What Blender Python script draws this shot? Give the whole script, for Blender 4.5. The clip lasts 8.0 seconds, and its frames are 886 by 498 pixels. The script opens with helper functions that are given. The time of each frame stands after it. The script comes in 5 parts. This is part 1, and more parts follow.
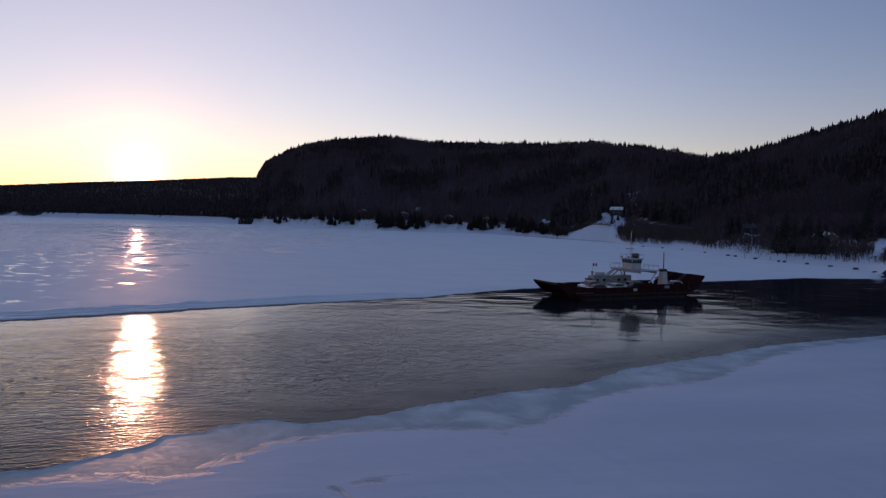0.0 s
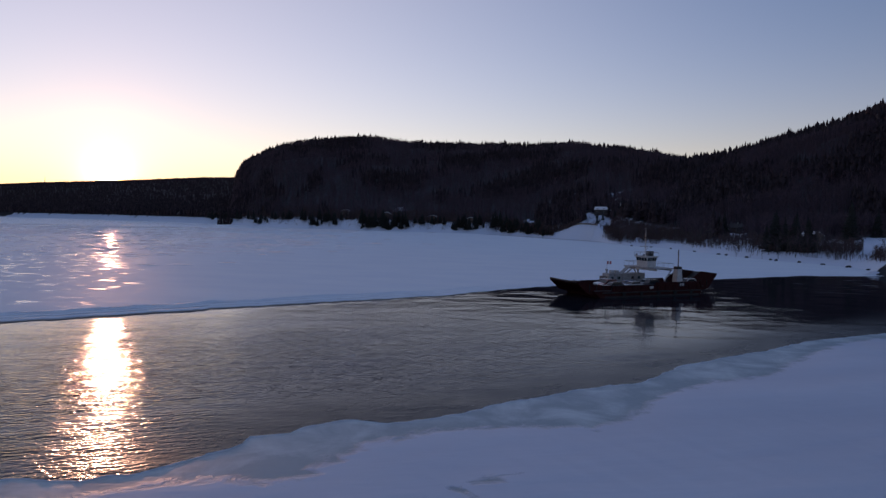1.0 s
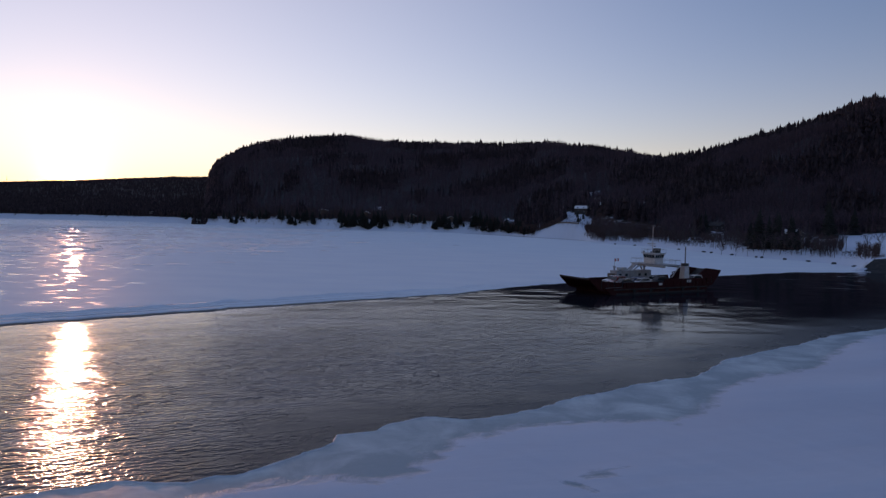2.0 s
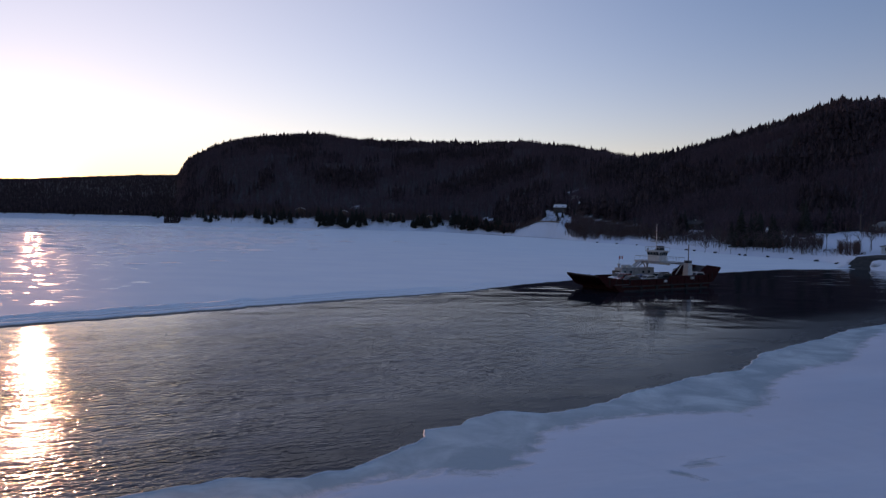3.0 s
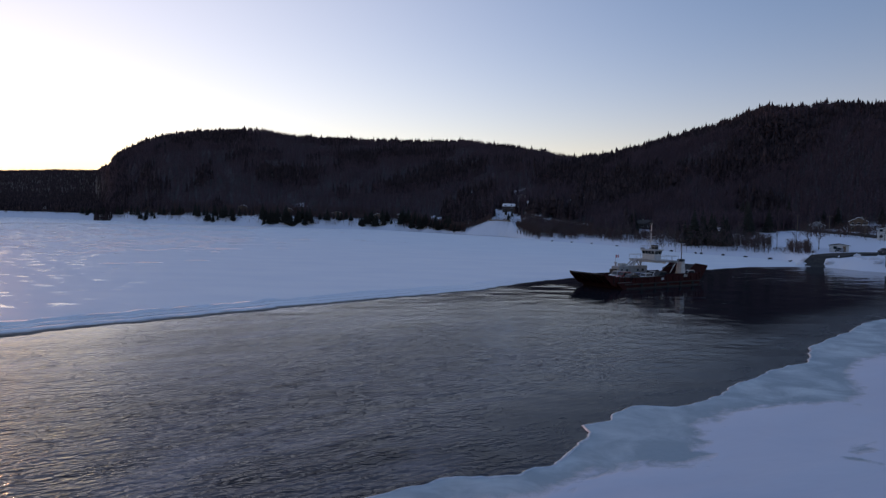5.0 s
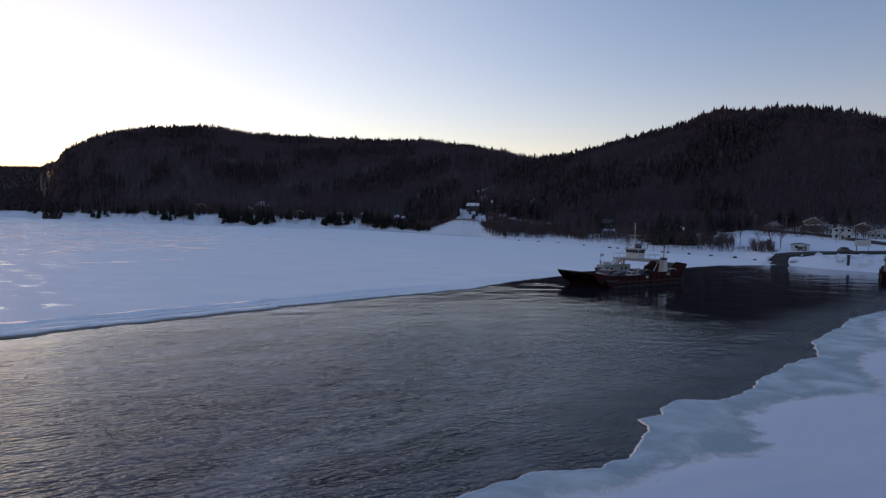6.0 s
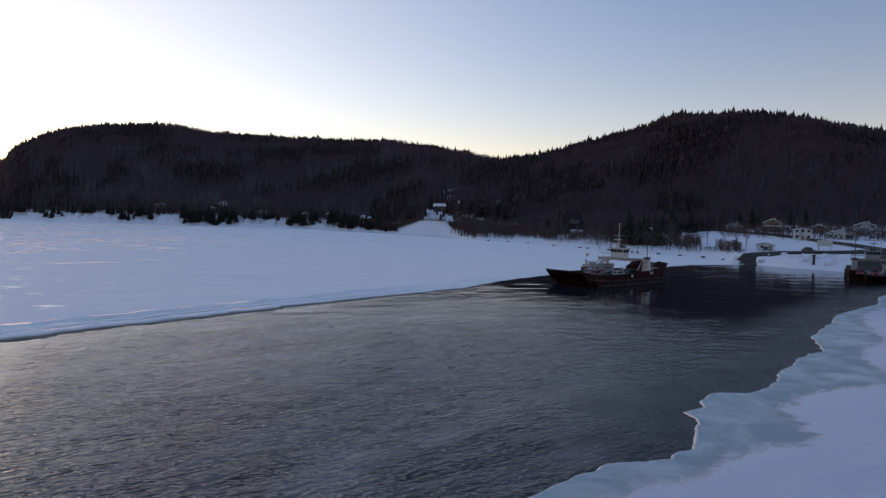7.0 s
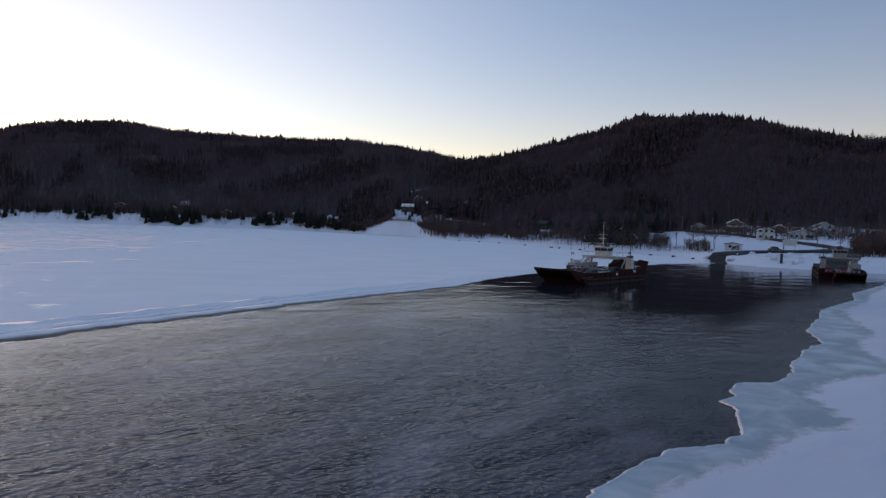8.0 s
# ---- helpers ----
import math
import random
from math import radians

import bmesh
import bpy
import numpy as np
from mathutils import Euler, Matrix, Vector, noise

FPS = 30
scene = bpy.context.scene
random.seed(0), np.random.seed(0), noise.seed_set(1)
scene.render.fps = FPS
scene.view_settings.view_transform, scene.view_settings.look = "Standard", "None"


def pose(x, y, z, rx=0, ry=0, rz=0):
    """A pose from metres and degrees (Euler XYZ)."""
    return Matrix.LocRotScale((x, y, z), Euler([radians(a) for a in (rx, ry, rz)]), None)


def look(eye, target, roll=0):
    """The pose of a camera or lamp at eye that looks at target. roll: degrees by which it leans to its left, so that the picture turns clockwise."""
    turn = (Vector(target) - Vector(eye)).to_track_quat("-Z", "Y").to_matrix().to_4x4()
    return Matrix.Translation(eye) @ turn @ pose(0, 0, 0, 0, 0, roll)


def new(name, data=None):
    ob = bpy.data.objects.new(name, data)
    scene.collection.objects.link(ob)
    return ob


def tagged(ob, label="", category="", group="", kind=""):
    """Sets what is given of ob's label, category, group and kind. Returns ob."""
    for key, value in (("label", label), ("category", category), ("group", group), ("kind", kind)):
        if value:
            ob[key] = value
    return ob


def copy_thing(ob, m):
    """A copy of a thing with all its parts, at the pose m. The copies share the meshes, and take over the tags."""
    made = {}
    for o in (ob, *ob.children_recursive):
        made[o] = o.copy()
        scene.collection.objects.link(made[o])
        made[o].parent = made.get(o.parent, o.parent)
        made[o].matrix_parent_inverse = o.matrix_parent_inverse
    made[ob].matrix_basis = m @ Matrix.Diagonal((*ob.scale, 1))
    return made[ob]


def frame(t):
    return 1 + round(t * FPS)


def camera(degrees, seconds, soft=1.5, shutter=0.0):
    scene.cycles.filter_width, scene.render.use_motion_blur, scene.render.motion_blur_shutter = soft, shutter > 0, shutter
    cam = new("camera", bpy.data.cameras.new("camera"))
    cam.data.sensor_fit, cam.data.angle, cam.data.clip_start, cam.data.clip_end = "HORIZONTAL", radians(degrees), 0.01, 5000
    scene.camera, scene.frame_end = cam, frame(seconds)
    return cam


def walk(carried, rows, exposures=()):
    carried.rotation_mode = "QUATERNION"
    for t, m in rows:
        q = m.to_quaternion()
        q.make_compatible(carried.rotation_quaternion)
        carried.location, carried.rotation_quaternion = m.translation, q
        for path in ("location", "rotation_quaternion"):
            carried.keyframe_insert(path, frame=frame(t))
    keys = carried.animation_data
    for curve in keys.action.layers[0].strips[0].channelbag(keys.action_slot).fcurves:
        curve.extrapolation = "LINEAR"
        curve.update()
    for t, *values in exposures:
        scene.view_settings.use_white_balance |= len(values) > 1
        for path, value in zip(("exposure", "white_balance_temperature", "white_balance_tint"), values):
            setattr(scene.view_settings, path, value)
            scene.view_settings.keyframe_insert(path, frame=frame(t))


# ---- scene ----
cam = camera(66.1, 8.0, soft=1.35)
PATH = [
    (0, (0.00, 0.00, 16.00), (-0.00, 99.88, 11.01), 1.03),
    (0.5, (-4.17, 0.66, 15.70), (-2.45, 100.53, 10.77), 1.04),
    (1, (-8.25, 1.27, 15.32), (-4.62, 101.08, 10.47), 1.02),
    (1.5, (-12.21, 1.78, 15.06), (-6.51, 101.50, 10.23), 0.95),
    (3, (-23.97, 2.43, 14.51), (-11.84, 101.57, 9.59), 0.92),
    (3.5, (-27.87, 2.77, 14.45), (-13.47, 101.61, 9.48), 0.97),
    (4, (-31.80, 3.20, 14.42), (-15.04, 101.66, 9.44), 1.04),
    (4.5, (-35.71, 3.65, 14.48), (-16.49, 101.66, 9.50), 1.11),
    (6, (-46.64, 5.74, 14.21), (-18.23, 101.49, 9.27), 1.34),
    (6.5, (-49.97, 6.56, 14.08), (-18.61, 101.39, 9.26), 1.43),
    (7, (-53.15, 7.41, 13.86), (-18.98, 101.27, 9.16), 1.49),
    (7.5, (-56.24, 8.19, 13.51), (-19.35, 101.02, 8.94), 1.53),
    (8, (-59.24, 8.96, 13.27), (-19.70, 100.70, 8.83), 1.61),
]
walk(cam, [(t, look(eye, target, roll)) for t, eye, target, roll in PATH],
     [(0, 0.77, 7550, 37), (1.5, 0.89, 7600, 36), (3, 1.08, 7650, 34), (4.5, 1.26, 7850, 32), (6, 1.49, 8450, 31), (8, 1.66, 8950, 30)])

# ---- sky and sun ----
SUN_AZ, SUN_EL = radians(-24.1), radians(2.75)
SUN = Vector((math.sin(SUN_AZ) * math.cos(SUN_EL), math.cos(SUN_AZ) * math.cos(SUN_EL), math.sin(SUN_EL)))

world = bpy.data.worlds.new("dusk_sky")
scene.world = world
world.use_nodes = True
wt = world.node_tree
wt.nodes.clear()


def wnode(kind, **values):
    n = wt.nodes.new(kind)
    for key, value in values.items():
        n.inputs[int(key[1:])].default_value = value
    return n


def wmath(op, a, b=None):
    n = wt.nodes.new("ShaderNodeMath")
    n.operation = op
    for i, v in enumerate((a, b)):
        if v is None:
            continue
        if isinstance(v, (int, float)):
            n.inputs[i].default_value = v
        else:
            wt.links.new(v, n.inputs[i])
    return n.outputs[0]


sky = wt.nodes.new("ShaderNodeTexSky")
sky.sky_type, sky.sun_disc = "NISHITA", False
sky.sun_elevation, sky.sun_rotation = SUN_EL, SUN_AZ
sky.altitude, sky.air_density, sky.dust_density, sky.ozone_density = 50, 1.0, 0.035, 3.0
sky_bg = wnode("ShaderNodeBackground", i1=0.147)
rosy = wt.nodes.new("ShaderNodeVectorMath")
rosy.operation = "MULTIPLY"
rosy.inputs[1].default_value = (0.89, 0.91, 0.99)
wt.links.new(sky.outputs[0], rosy.inputs[0])
wt.links.new(rosy.outputs[0], sky_bg.inputs[0])
# the bright aureole of thin haze round the low sun
coord = wt.nodes.new("ShaderNodeTexCoord")
dot = wt.nodes.new("ShaderNodeVectorMath")
dot.operation = "DOT_PRODUCT"
wt.links.new(coord.outputs["Generated"], dot.inputs[0])
dot.inputs[1].default_value = SUN
cosine = wmath("MAXIMUM", dot.outputs["Value"], 0.0)
AUREOLE = [(4.5, 0.165, (1.06, 0.95, 0.60)), (30.0, 0.03, (1.0, 0.42, 0.40)), (260.0, 0.20, (1.0, 0.38, 0.10)), (900.0, 0.75, (1.0, 0.50, 0.15)), (3500.0, 1.3, (1.0, 0.66, 0.28)), (40000.0, 30.0, (1.0, 0.80, 0.50))]
total = sky_bg.outputs[0]
for power, level, colour in AUREOLE:
    bg = wnode("ShaderNodeBackground", i0=(*colour, 1))
    wt.links.new(wmath("MULTIPLY", wmath("POWER", cosine, power), level), bg.inputs[1])
    add = wt.nodes.new("ShaderNodeAddShader")
    wt.links.new(total, add.inputs[0])
    wt.links.new(bg.outputs[0], add.inputs[1])
    total = add.outputs[0]
# the deep blue of the zenith at dusk
height = wt.nodes.new("ShaderNodeSeparateXYZ")
wt.links.new(coord.outputs["Generated"], height.inputs[0])
zenith = wnode("ShaderNodeBackground", i0=(0.36, 0.70, 1.0, 1))
wt.links.new(wmath("MULTIPLY", wmath("POWER", wmath("MAXIMUM", height.outputs[2], 0.0), 2.0), 0.05), zenith.inputs[1])
add = wt.nodes.new("ShaderNodeAddShader")
wt.links.new(total, add.inputs[0])
wt.links.new(zenith.outputs[0], add.inputs[1])
total = add.outputs[0]
# the rosy haze low over the horizon
belt = wmath("POWER", wmath("SUBTRACT", 1.0, wmath("ABSOLUTE", height.outputs[2])), 9.0)
haze = wnode("ShaderNodeBackground", i0=(1.0, 0.50, 0.54, 1))
wt.links.new(wmath("MULTIPLY", belt, 0.145), haze.inputs[1])
add = wt.nodes.new("ShaderNodeAddShader")
wt.links.new(total, add.inputs[0])
wt.links.new(haze.outputs[0], add.inputs[1])
wt.links.new(add.outputs[0], wt.nodes.new("ShaderNodeOutputWorld").inputs[0])

lamp = bpy.data.lights.new("sun", "SUN")
lamp.energy, lamp.angle, lamp.color = 0.38, radians(0.6), (1.0, 0.58, 0.36)
new("sun", lamp).matrix_world = look(SUN * 3000, (0, 0, 0))


# ---- materials ----
class Mat:
    """A small writer of node materials."""

    def __init__(self, name, colour=(0.5, 0.5, 0.5), rough=0.6, metal=0.0, spec=0.5):
        self.m = bpy.data.materials.new(name)
        self.m.use_nodes = True
        self.t = self.m.node_tree
        self.b = self.t.nodes["Principled BSDF"]
        self.b.inputs["Base Color"].default_value = (*colour, 1)
        self.b.inputs["Roughness"].default_value = rough
        self.b.inputs["Metallic"].default_value = metal
        self.b.inputs["Specular IOR Level"].default_value = spec
        self.where = None

    def place(self):
        if not self.where:
            self.where = self.t.nodes.new("ShaderNodeNewGeometry").outputs["Position"]
        return self.where

    def local(self):
        return self.t.nodes.new("ShaderNodeTexCoord").outputs["Object"]

    def stretched(self, scale, turn=0.0, vector=None):
        n = self.t.nodes.new("ShaderNodeMapping")
        self.t.links.new(vector or self.place(), n.inputs["Vector"])
        n.vector_type = "TEXTURE"
        n.inputs["Scale"].default_value = [1 / v for v in scale]
        n.inputs["Rotation"].default_value = (0, 0, radians(turn))
        return n.outputs[0]

    def noise(self, scale, detail=4.0, rough=0.55, vector=None, warp=0.0):
        n = self.t.nodes.new("ShaderNodeTexNoise")
        self.t.links.new(vector or self.place(), n.inputs["Vector"])
        for key, v in (("Scale", scale), ("Detail", detail), ("Roughness", rough), ("Distortion", warp)):
            n.inputs[key].default_value = v
        return n.outputs["Fac"]

    def waves(self, scale, warp, detail, grain, vector):
        n = self.t.nodes.new("ShaderNodeTexWave")
        n.wave_type, n.bands_direction, n.wave_profile = "BANDS", "Y", "SIN"
        self.t.links.new(vector, n.inputs["Vector"])
        for key, v in (("Scale", scale), ("Distortion", warp), ("Detail", detail), ("Detail Scale", grain), ("Detail Roughness", 0.55)):
            n.inputs[key].default_value = v
        return n.outputs["Fac"]

    def ramp(self, fac, *stops):
        n = self.t.nodes.new("ShaderNodeValToRGB")
        self.t.links.new(fac, n.inputs[0])
        while len(n.color_ramp.elements) < len(stops):
            n.color_ramp.elements.new(0.5)
        for e, (p, c) in zip(n.color_ramp.elements, stops):
            e.position, e.color = p, (c, c, c, 1) if isinstance(c, (int, float)) else (*c, 1)
        return n.outputs[0]

    def mix(self, fac, a, b, blend="MIX"):
        n = self.t.nodes.new("ShaderNodeMix")
        n.data_type, n.blend_type = "RGBA", blend
        for socket, v in ((n.inputs[0], fac), (n.inputs[6], a), (n.inputs[7], b)):
            if isinstance(v, (int, float)):
                socket.default_value = v
            elif isinstance(v, tuple):
                socket.default_value = (*v, 1)
            else:
                self.t.links.new(v, socket)
        return n.outputs[2]

    def calc(self, op, a, b):
        n = self.t.nodes.new("ShaderNodeMath")
        n.operation = op
        for i, v in enumerate((a, b)):
            if isinstance(v, (int, float)):
                n.inputs[i].default_value = v
            else:
                self.t.links.new(v, n.inputs[i])
        return n.outputs[0]

    def axis(self, n):
        s = self.t.nodes.new("ShaderNodeSeparateXYZ")
        self.t.links.new(self.place(), s.inputs[0])
        return s.outputs[n]

    def random(self):
        return self.t.nodes.new("ShaderNodeObjectInfo").outputs["Random"]

    def island(self):
        return self.t.nodes.new("ShaderNodeNewGeometry").outputs["Random Per Island"]

    def colour(self, socket):
        self.t.links.new(socket, self.b.inputs["Base Color"])
        return self

    def rough(self, socket):
        self.t.links.new(socket, self.b.inputs["Roughness"])
        return self

    def bump(self, *heights):
        """heights: (socket, strength, distance) one upon the other."""
        last = None
        for socket, strength, distance in heights:
            n = self.t.nodes.new("ShaderNodeBump")
            n.inputs["Strength"].default_value, n.inputs["Distance"].default_value = strength, distance
            self.t.links.new(socket, n.inputs["Height"])
            if last:
                self.t.links.new(last, n.inputs["Normal"])
            last = n.outputs[0]
        self.t.links.new(last, self.b.inputs["Normal"])
        return self


def make_materials():
    M = {}
    # wind-packed snow of the river ice
    m = Mat("snow", rough=0.65, spec=0.3)
    drift = m.noise(0.05, 5, 0.55, m.stretched((0.45, 1.6, 1), 12))
    fine = m.noise(1.6, 5, 0.6, m.stretched((0.5, 1.8, 1), 12))
    m.colour(m.mix(m.ramp(drift, (0.3, 0.0), (0.7, 1.0)), (0.58, 0.63, 0.72), (0.77, 0.81, 0.88)))
    m.bump((drift, 0.6, 1.2), (fine, 0.5, 0.12))
    M["snow"] = m.m
    # far ice: wind slabs with shiny crust
    m = Mat("snow_crust", rough=0.7, spec=0.15)
    slab = m.noise(0.09, 4, 0.55, m.stretched((0.5, 1.3, 1), -15))
    crust = m.noise(0.42, 3, 0.5, m.stretched((0.48, 0.75, 1), -8), 0.3)
    scoured = m.calc("ADD", m.axis(0), m.calc("MULTIPLY", m.axis(1), 0.15))
    scoured = m.ramp(m.calc("MULTIPLY", m.calc("ADD", scoured, m.calc("MULTIPLY", slab, 60.0)), -0.01), (0.0, 0.1), (0.45, 1.0))
    streak = m.calc("MULTIPLY", m.ramp(crust, (0.58, 0.0), (0.62, 1.0)), scoured)
    slush = m.t.nodes.new("ShaderNodeAttribute")
    slush.attribute_name = "slush"
    white = m.mix(m.ramp(slab, (0.35, 0.0), (0.65, 1.0)), (0.81, 0.88, 0.95), (0.87, 0.93, 0.98))
    m.colour(m.mix(slush.outputs["Fac"], white, (0.33, 0.34, 0.38)))
    m.rough(m.ramp(streak, (0.2, 0.7), (0.8, 0.22)))
    m.t.links.new(m.ramp(streak, (0.2, 0.1), (0.8, 0.8)), m.b.inputs["Specular IOR Level"])
    m.bump((slab, 0.25, 0.5), (streak, 0.6, 0.08))
    M["snow_crust"] = m.m
    # grey ice along the open water, under a ragged cover of snow
    m = Mat("shore_ice", rough=0.5, spec=0.4)
    cloud = m.noise(0.22, 6, 0.6, warp=0.6)
    grain = m.noise(2.2, 5, 0.6)
    drift = m.noise(0.05, 5, 0.55, m.stretched((0.45, 1.6, 1), 12))
    fine = m.noise(1.3, 5, 0.6, m.stretched((0.5, 1.8, 1), 12))
    cover = m.t.nodes.new("ShaderNodeAttribute")
    cover.attribute_name = "cover"
    ragged = m.noise(0.55, 6, 0.65, m.stretched((0.8, 1.2, 1), 12), 0.5)
    thick = m.ramp(m.calc("ADD", cover.outputs["Fac"], m.calc("MULTIPLY", m.calc("SUBTRACT", ragged, 0.5), 0.9)), (0.40, 0.0), (0.62, 1.0))
    ice = m.mix(m.ramp(m.calc("ADD", cloud, m.calc("MULTIPLY", cover.outputs["Fac"], -0.28)), (0.38, 0.0), (0.78, 1.0)), (0.29, 0.39, 0.44), (0.68, 0.79, 0.82))
    white = m.mix(m.ramp(drift, (0.3, 0.0), (0.7, 1.0)), (0.55, 0.61, 0.72), (0.70, 0.75, 0.85))
    m.colour(m.mix(thick, ice, white))
    m.rough(m.mix(thick, m.ramp(grain, (0.3, 0.42), (0.7, 0.60)), (0.66, 0.66, 0.66)))
    m.bump((m.mix(1.0, drift, thick, "MULTIPLY"), 0.35, 0.9), (m.mix(thick, grain, fine), 0.22, 0.06))
    M["shore_ice"] = m.m
    m = Mat("rime", rough=0.55)
    m.colour(m.ramp(m.noise(3.0), (0.3, (0.46, 0.52, 0.58)), (0.7, (0.66, 0.70, 0.75))))
    m.bump((m.noise(5.0), 0.7, 0.08))
    M["rime"] = m.m
    # dark river water
    m = Mat("river_water", (0.012, 0.017, 0.022), rough=0.04, spec=0.3)
    m.b.inputs["IOR"].default_value = 1.33
    swell = m.noise(0.16, 3, 0.5, m.stretched((0.7, 1.3, 1), 15), 0.4)
    chop = m.noise(1.7, 2.5, 0.5, m.stretched((0.6, 1.35, 1), 12), 0.3)
    ripple = m.noise(3.0, 1.5, 0.5, m.stretched((0.8, 1.15, 1), -4), 0.2)
    crests = m.calc("ADD", m.waves(0.46, 8.0, 2.0, 0.9, m.stretched((1, 1, 1), 22)), m.waves(0.30, 9.0, 2.0, 0.7, m.stretched((1, 1, 1), 3)))
    # the breeze ruffles the wide reach; the lee of hills and shore ice lies smoother
    breeze = m.t.nodes.new("ShaderNodeAttribute")
    breeze.attribute_name = "breeze"
    patch = m.ramp(m.noise(0.06, 5, 0.65, m.stretched((0.5, 1.6, 1), 25), 0.9), (0.32, 0.6), (0.62, 1.0))
    calm = m.calc("MULTIPLY", breeze.outputs["Fac"], patch)
    m.bump((m.calc("MULTIPLY", swell, m.calc("ADD", m.calc("MULTIPLY", calm, 0.7), 0.3)), 0.4, 0.24), (m.calc("MULTIPLY", crests, calm), 1.0, 0.022), (m.calc("MULTIPLY", chop, calm), 1.0, 0.10), (m.calc("MULTIPLY", ripple, calm), 1.0, 0.10))
    # thin slush turning in the current
    film = m.ramp(m.noise(0.10, 7, 0.66, m.stretched((0.55, 1.6, 1), 26), 1.6), (0.40, 0.0), (0.66, 1.0))
    frazil = m.t.nodes.new("ShaderNodeAttribute")
    frazil.attribute_name = "frazil"
    film = m.calc("MULTIPLY", film, m.calc("ADD", frazil.outputs["Fac"], m.calc("MAXIMUM", m.calc("SUBTRACT", breeze.outputs["Fac"], 0.3), 0.0)))
    m.colour(m.mix(film, (0.012, 0.016, 0.024), (0.20, 0.192, 0.225)))
    # a skin of dark new ice lies in the lee of the shelf
    grease = m.t.nodes.new("ShaderNodeAttribute")
    grease.attribute_name = "grease"
    skin = m.calc("MULTIPLY", grease.outputs["Fac"], m.ramp(m.noise(0.25, 5, 0.6, m.stretched((0.5, 1.4, 1), 26), 0.8), (0.25, 0.72), (0.6, 1.0)))
    m.rough(m.mix(skin, m.ramp(film, (0.0, 0.04), (0.65, 0.12)), (0.5, 0.5, 0.5)))
    m.t.links.new(m.mix(skin, (0.3, 0.3, 0.3), (0.04, 0.04, 0.04)), m.b.inputs["Specular IOR Level"])
    M["water"] = m.m
    # forest floor and open land: snow between brush
    m = Mat("snowy_land", rough=0.8, spec=0.2)
    patch = m.noise(0.035, 6, 0.65)
    brush = m.noise(0.5, 5, 0.65)
    wood = m.t.nodes.new("ShaderNodeAttribute")
    wood.attribute_name = "wood"
    cover = m.calc("ADD", wood.outputs["Fac"], m.calc("MULTIPLY", m.calc("SUBTRACT", patch, 0.5), 1.1))
    floor = m.mix(m.ramp(brush, (0.4, 0.0), (0.68, 1.0)), (0.045, 0.036, 0.036), (0.13, 0.125, 0.14))
    m.colour(m.mix(m.ramp(cover, (0.35, 0.0), (0.60, 1.0)), (0.74, 0.80, 0.90), floor))
    m.bump((brush, 0.6, 0.5), (patch, 0.4, 3.0))
    M["land"] = m.m
    for name, dark, light in (("spruce_needles", (0.020, 0.021, 0.018), (0.046, 0.046, 0.038)), ("far_spruce", (0.024, 0.013, 0.015), (0.060, 0.036, 0.038)),
                              ("bare_twigs", (0.052, 0.031, 0.038), (0.138, 0.085, 0.100)), ("brush", (0.06, 0.036, 0.033), (0.16, 0.09, 0.08))):
        m = Mat(name, rough=0.85, spec=0.2)
        m.colour(m.mix(m.island() if name in ("far_spruce", "bare_twigs", "brush") else m.noise(2.5), dark, light))
        M[name] = m.m
    m = Mat("bark", rough=0.9, spec=0.2)
    m.colour(m.ramp(m.noise(6.0), (0.3, (0.05, 0.042, 0.036)), (0.7, (0.14, 0.12, 0.10))))
    M["bark"] = m.m

    def paint(name, a, b, rough=0.5, metal=0.0, scale=1.5, bump=0.15, rust=None):
        m = Mat(name, rough=rough, metal=metal)
        base = m.mix(m.ramp(m.noise(scale, 6, 0.65, m.local()), (0.35, 0.0), (0.7, 1.0)), a, b)
        if rust:
            runs = m.noise(0.9, 6, 0.7, m.stretched((1.6, 1.6, 0.35), 0, m.local()))
            base = m.mix(m.ramp(runs, (0.54, 0.0), (0.68, 1.0)), base, rust)
        m.colour(base)
        m.rough(m.ramp(m.noise(scale * 3, 4, 0.6, m.local()), (0.3, max(0.05, rough - 0.12)), (0.7, min(1.0, rough + 0.15))))
        m.bump((m.noise(scale * 6, 4, 0.6, m.local()), bump, 0.02))
        M[name] = m.m

    paint("hull_red", (0.034, 0.005, 0.005), (0.058, 0.008, 0.008), 0.75, rust=(0.040, 0.014, 0.010))
    paint("hull_black", (0.02, 0.02, 0.022), (0.05, 0.045, 0.045), 0.55, rust=(0.09, 0.05, 0.03))
    paint("white_paint", (0.46, 0.46, 0.46), (0.60, 0.60, 0.59), 0.45, rust=(0.34, 0.26, 0.19))
    # the docked ferry's white, its shade darkened into the colour; rust runs as above
    paint("shaded_white", (0.20, 0.20, 0.205), (0.32, 0.32, 0.32), 0.6, rust=(0.16, 0.11, 0.08))
    paint("grey_steel", (0.26, 0.27, 0.28), (0.38, 0.39, 0.40), 0.5, rust=(0.16, 0.10, 0.07))
    paint("deck_steel", (0.07, 0.07, 0.075), (0.13, 0.125, 0.12), 0.7)
    paint("black_steel", (0.015, 0.015, 0.016), (0.035, 0.035, 0.036), 0.5)
    paint("rubber", (0.012, 0.012, 0.012), (0.03, 0.03, 0.03), 0.85)
    paint("flag_red", (0.5, 0.02, 0.025), (0.6, 0.03, 0.035), 0.8)
    paint("flag_white", (0.75, 0.75, 0.75), (0.8, 0.8, 0.8), 0.8)
    paint("orange", (0.65, 0.16, 0.03), (0.75, 0.22, 0.05), 0.6)
    paint("asphalt", (0.035, 0.035, 0.037), (0.065, 0.062, 0.06), 0.85, scale=0.6)
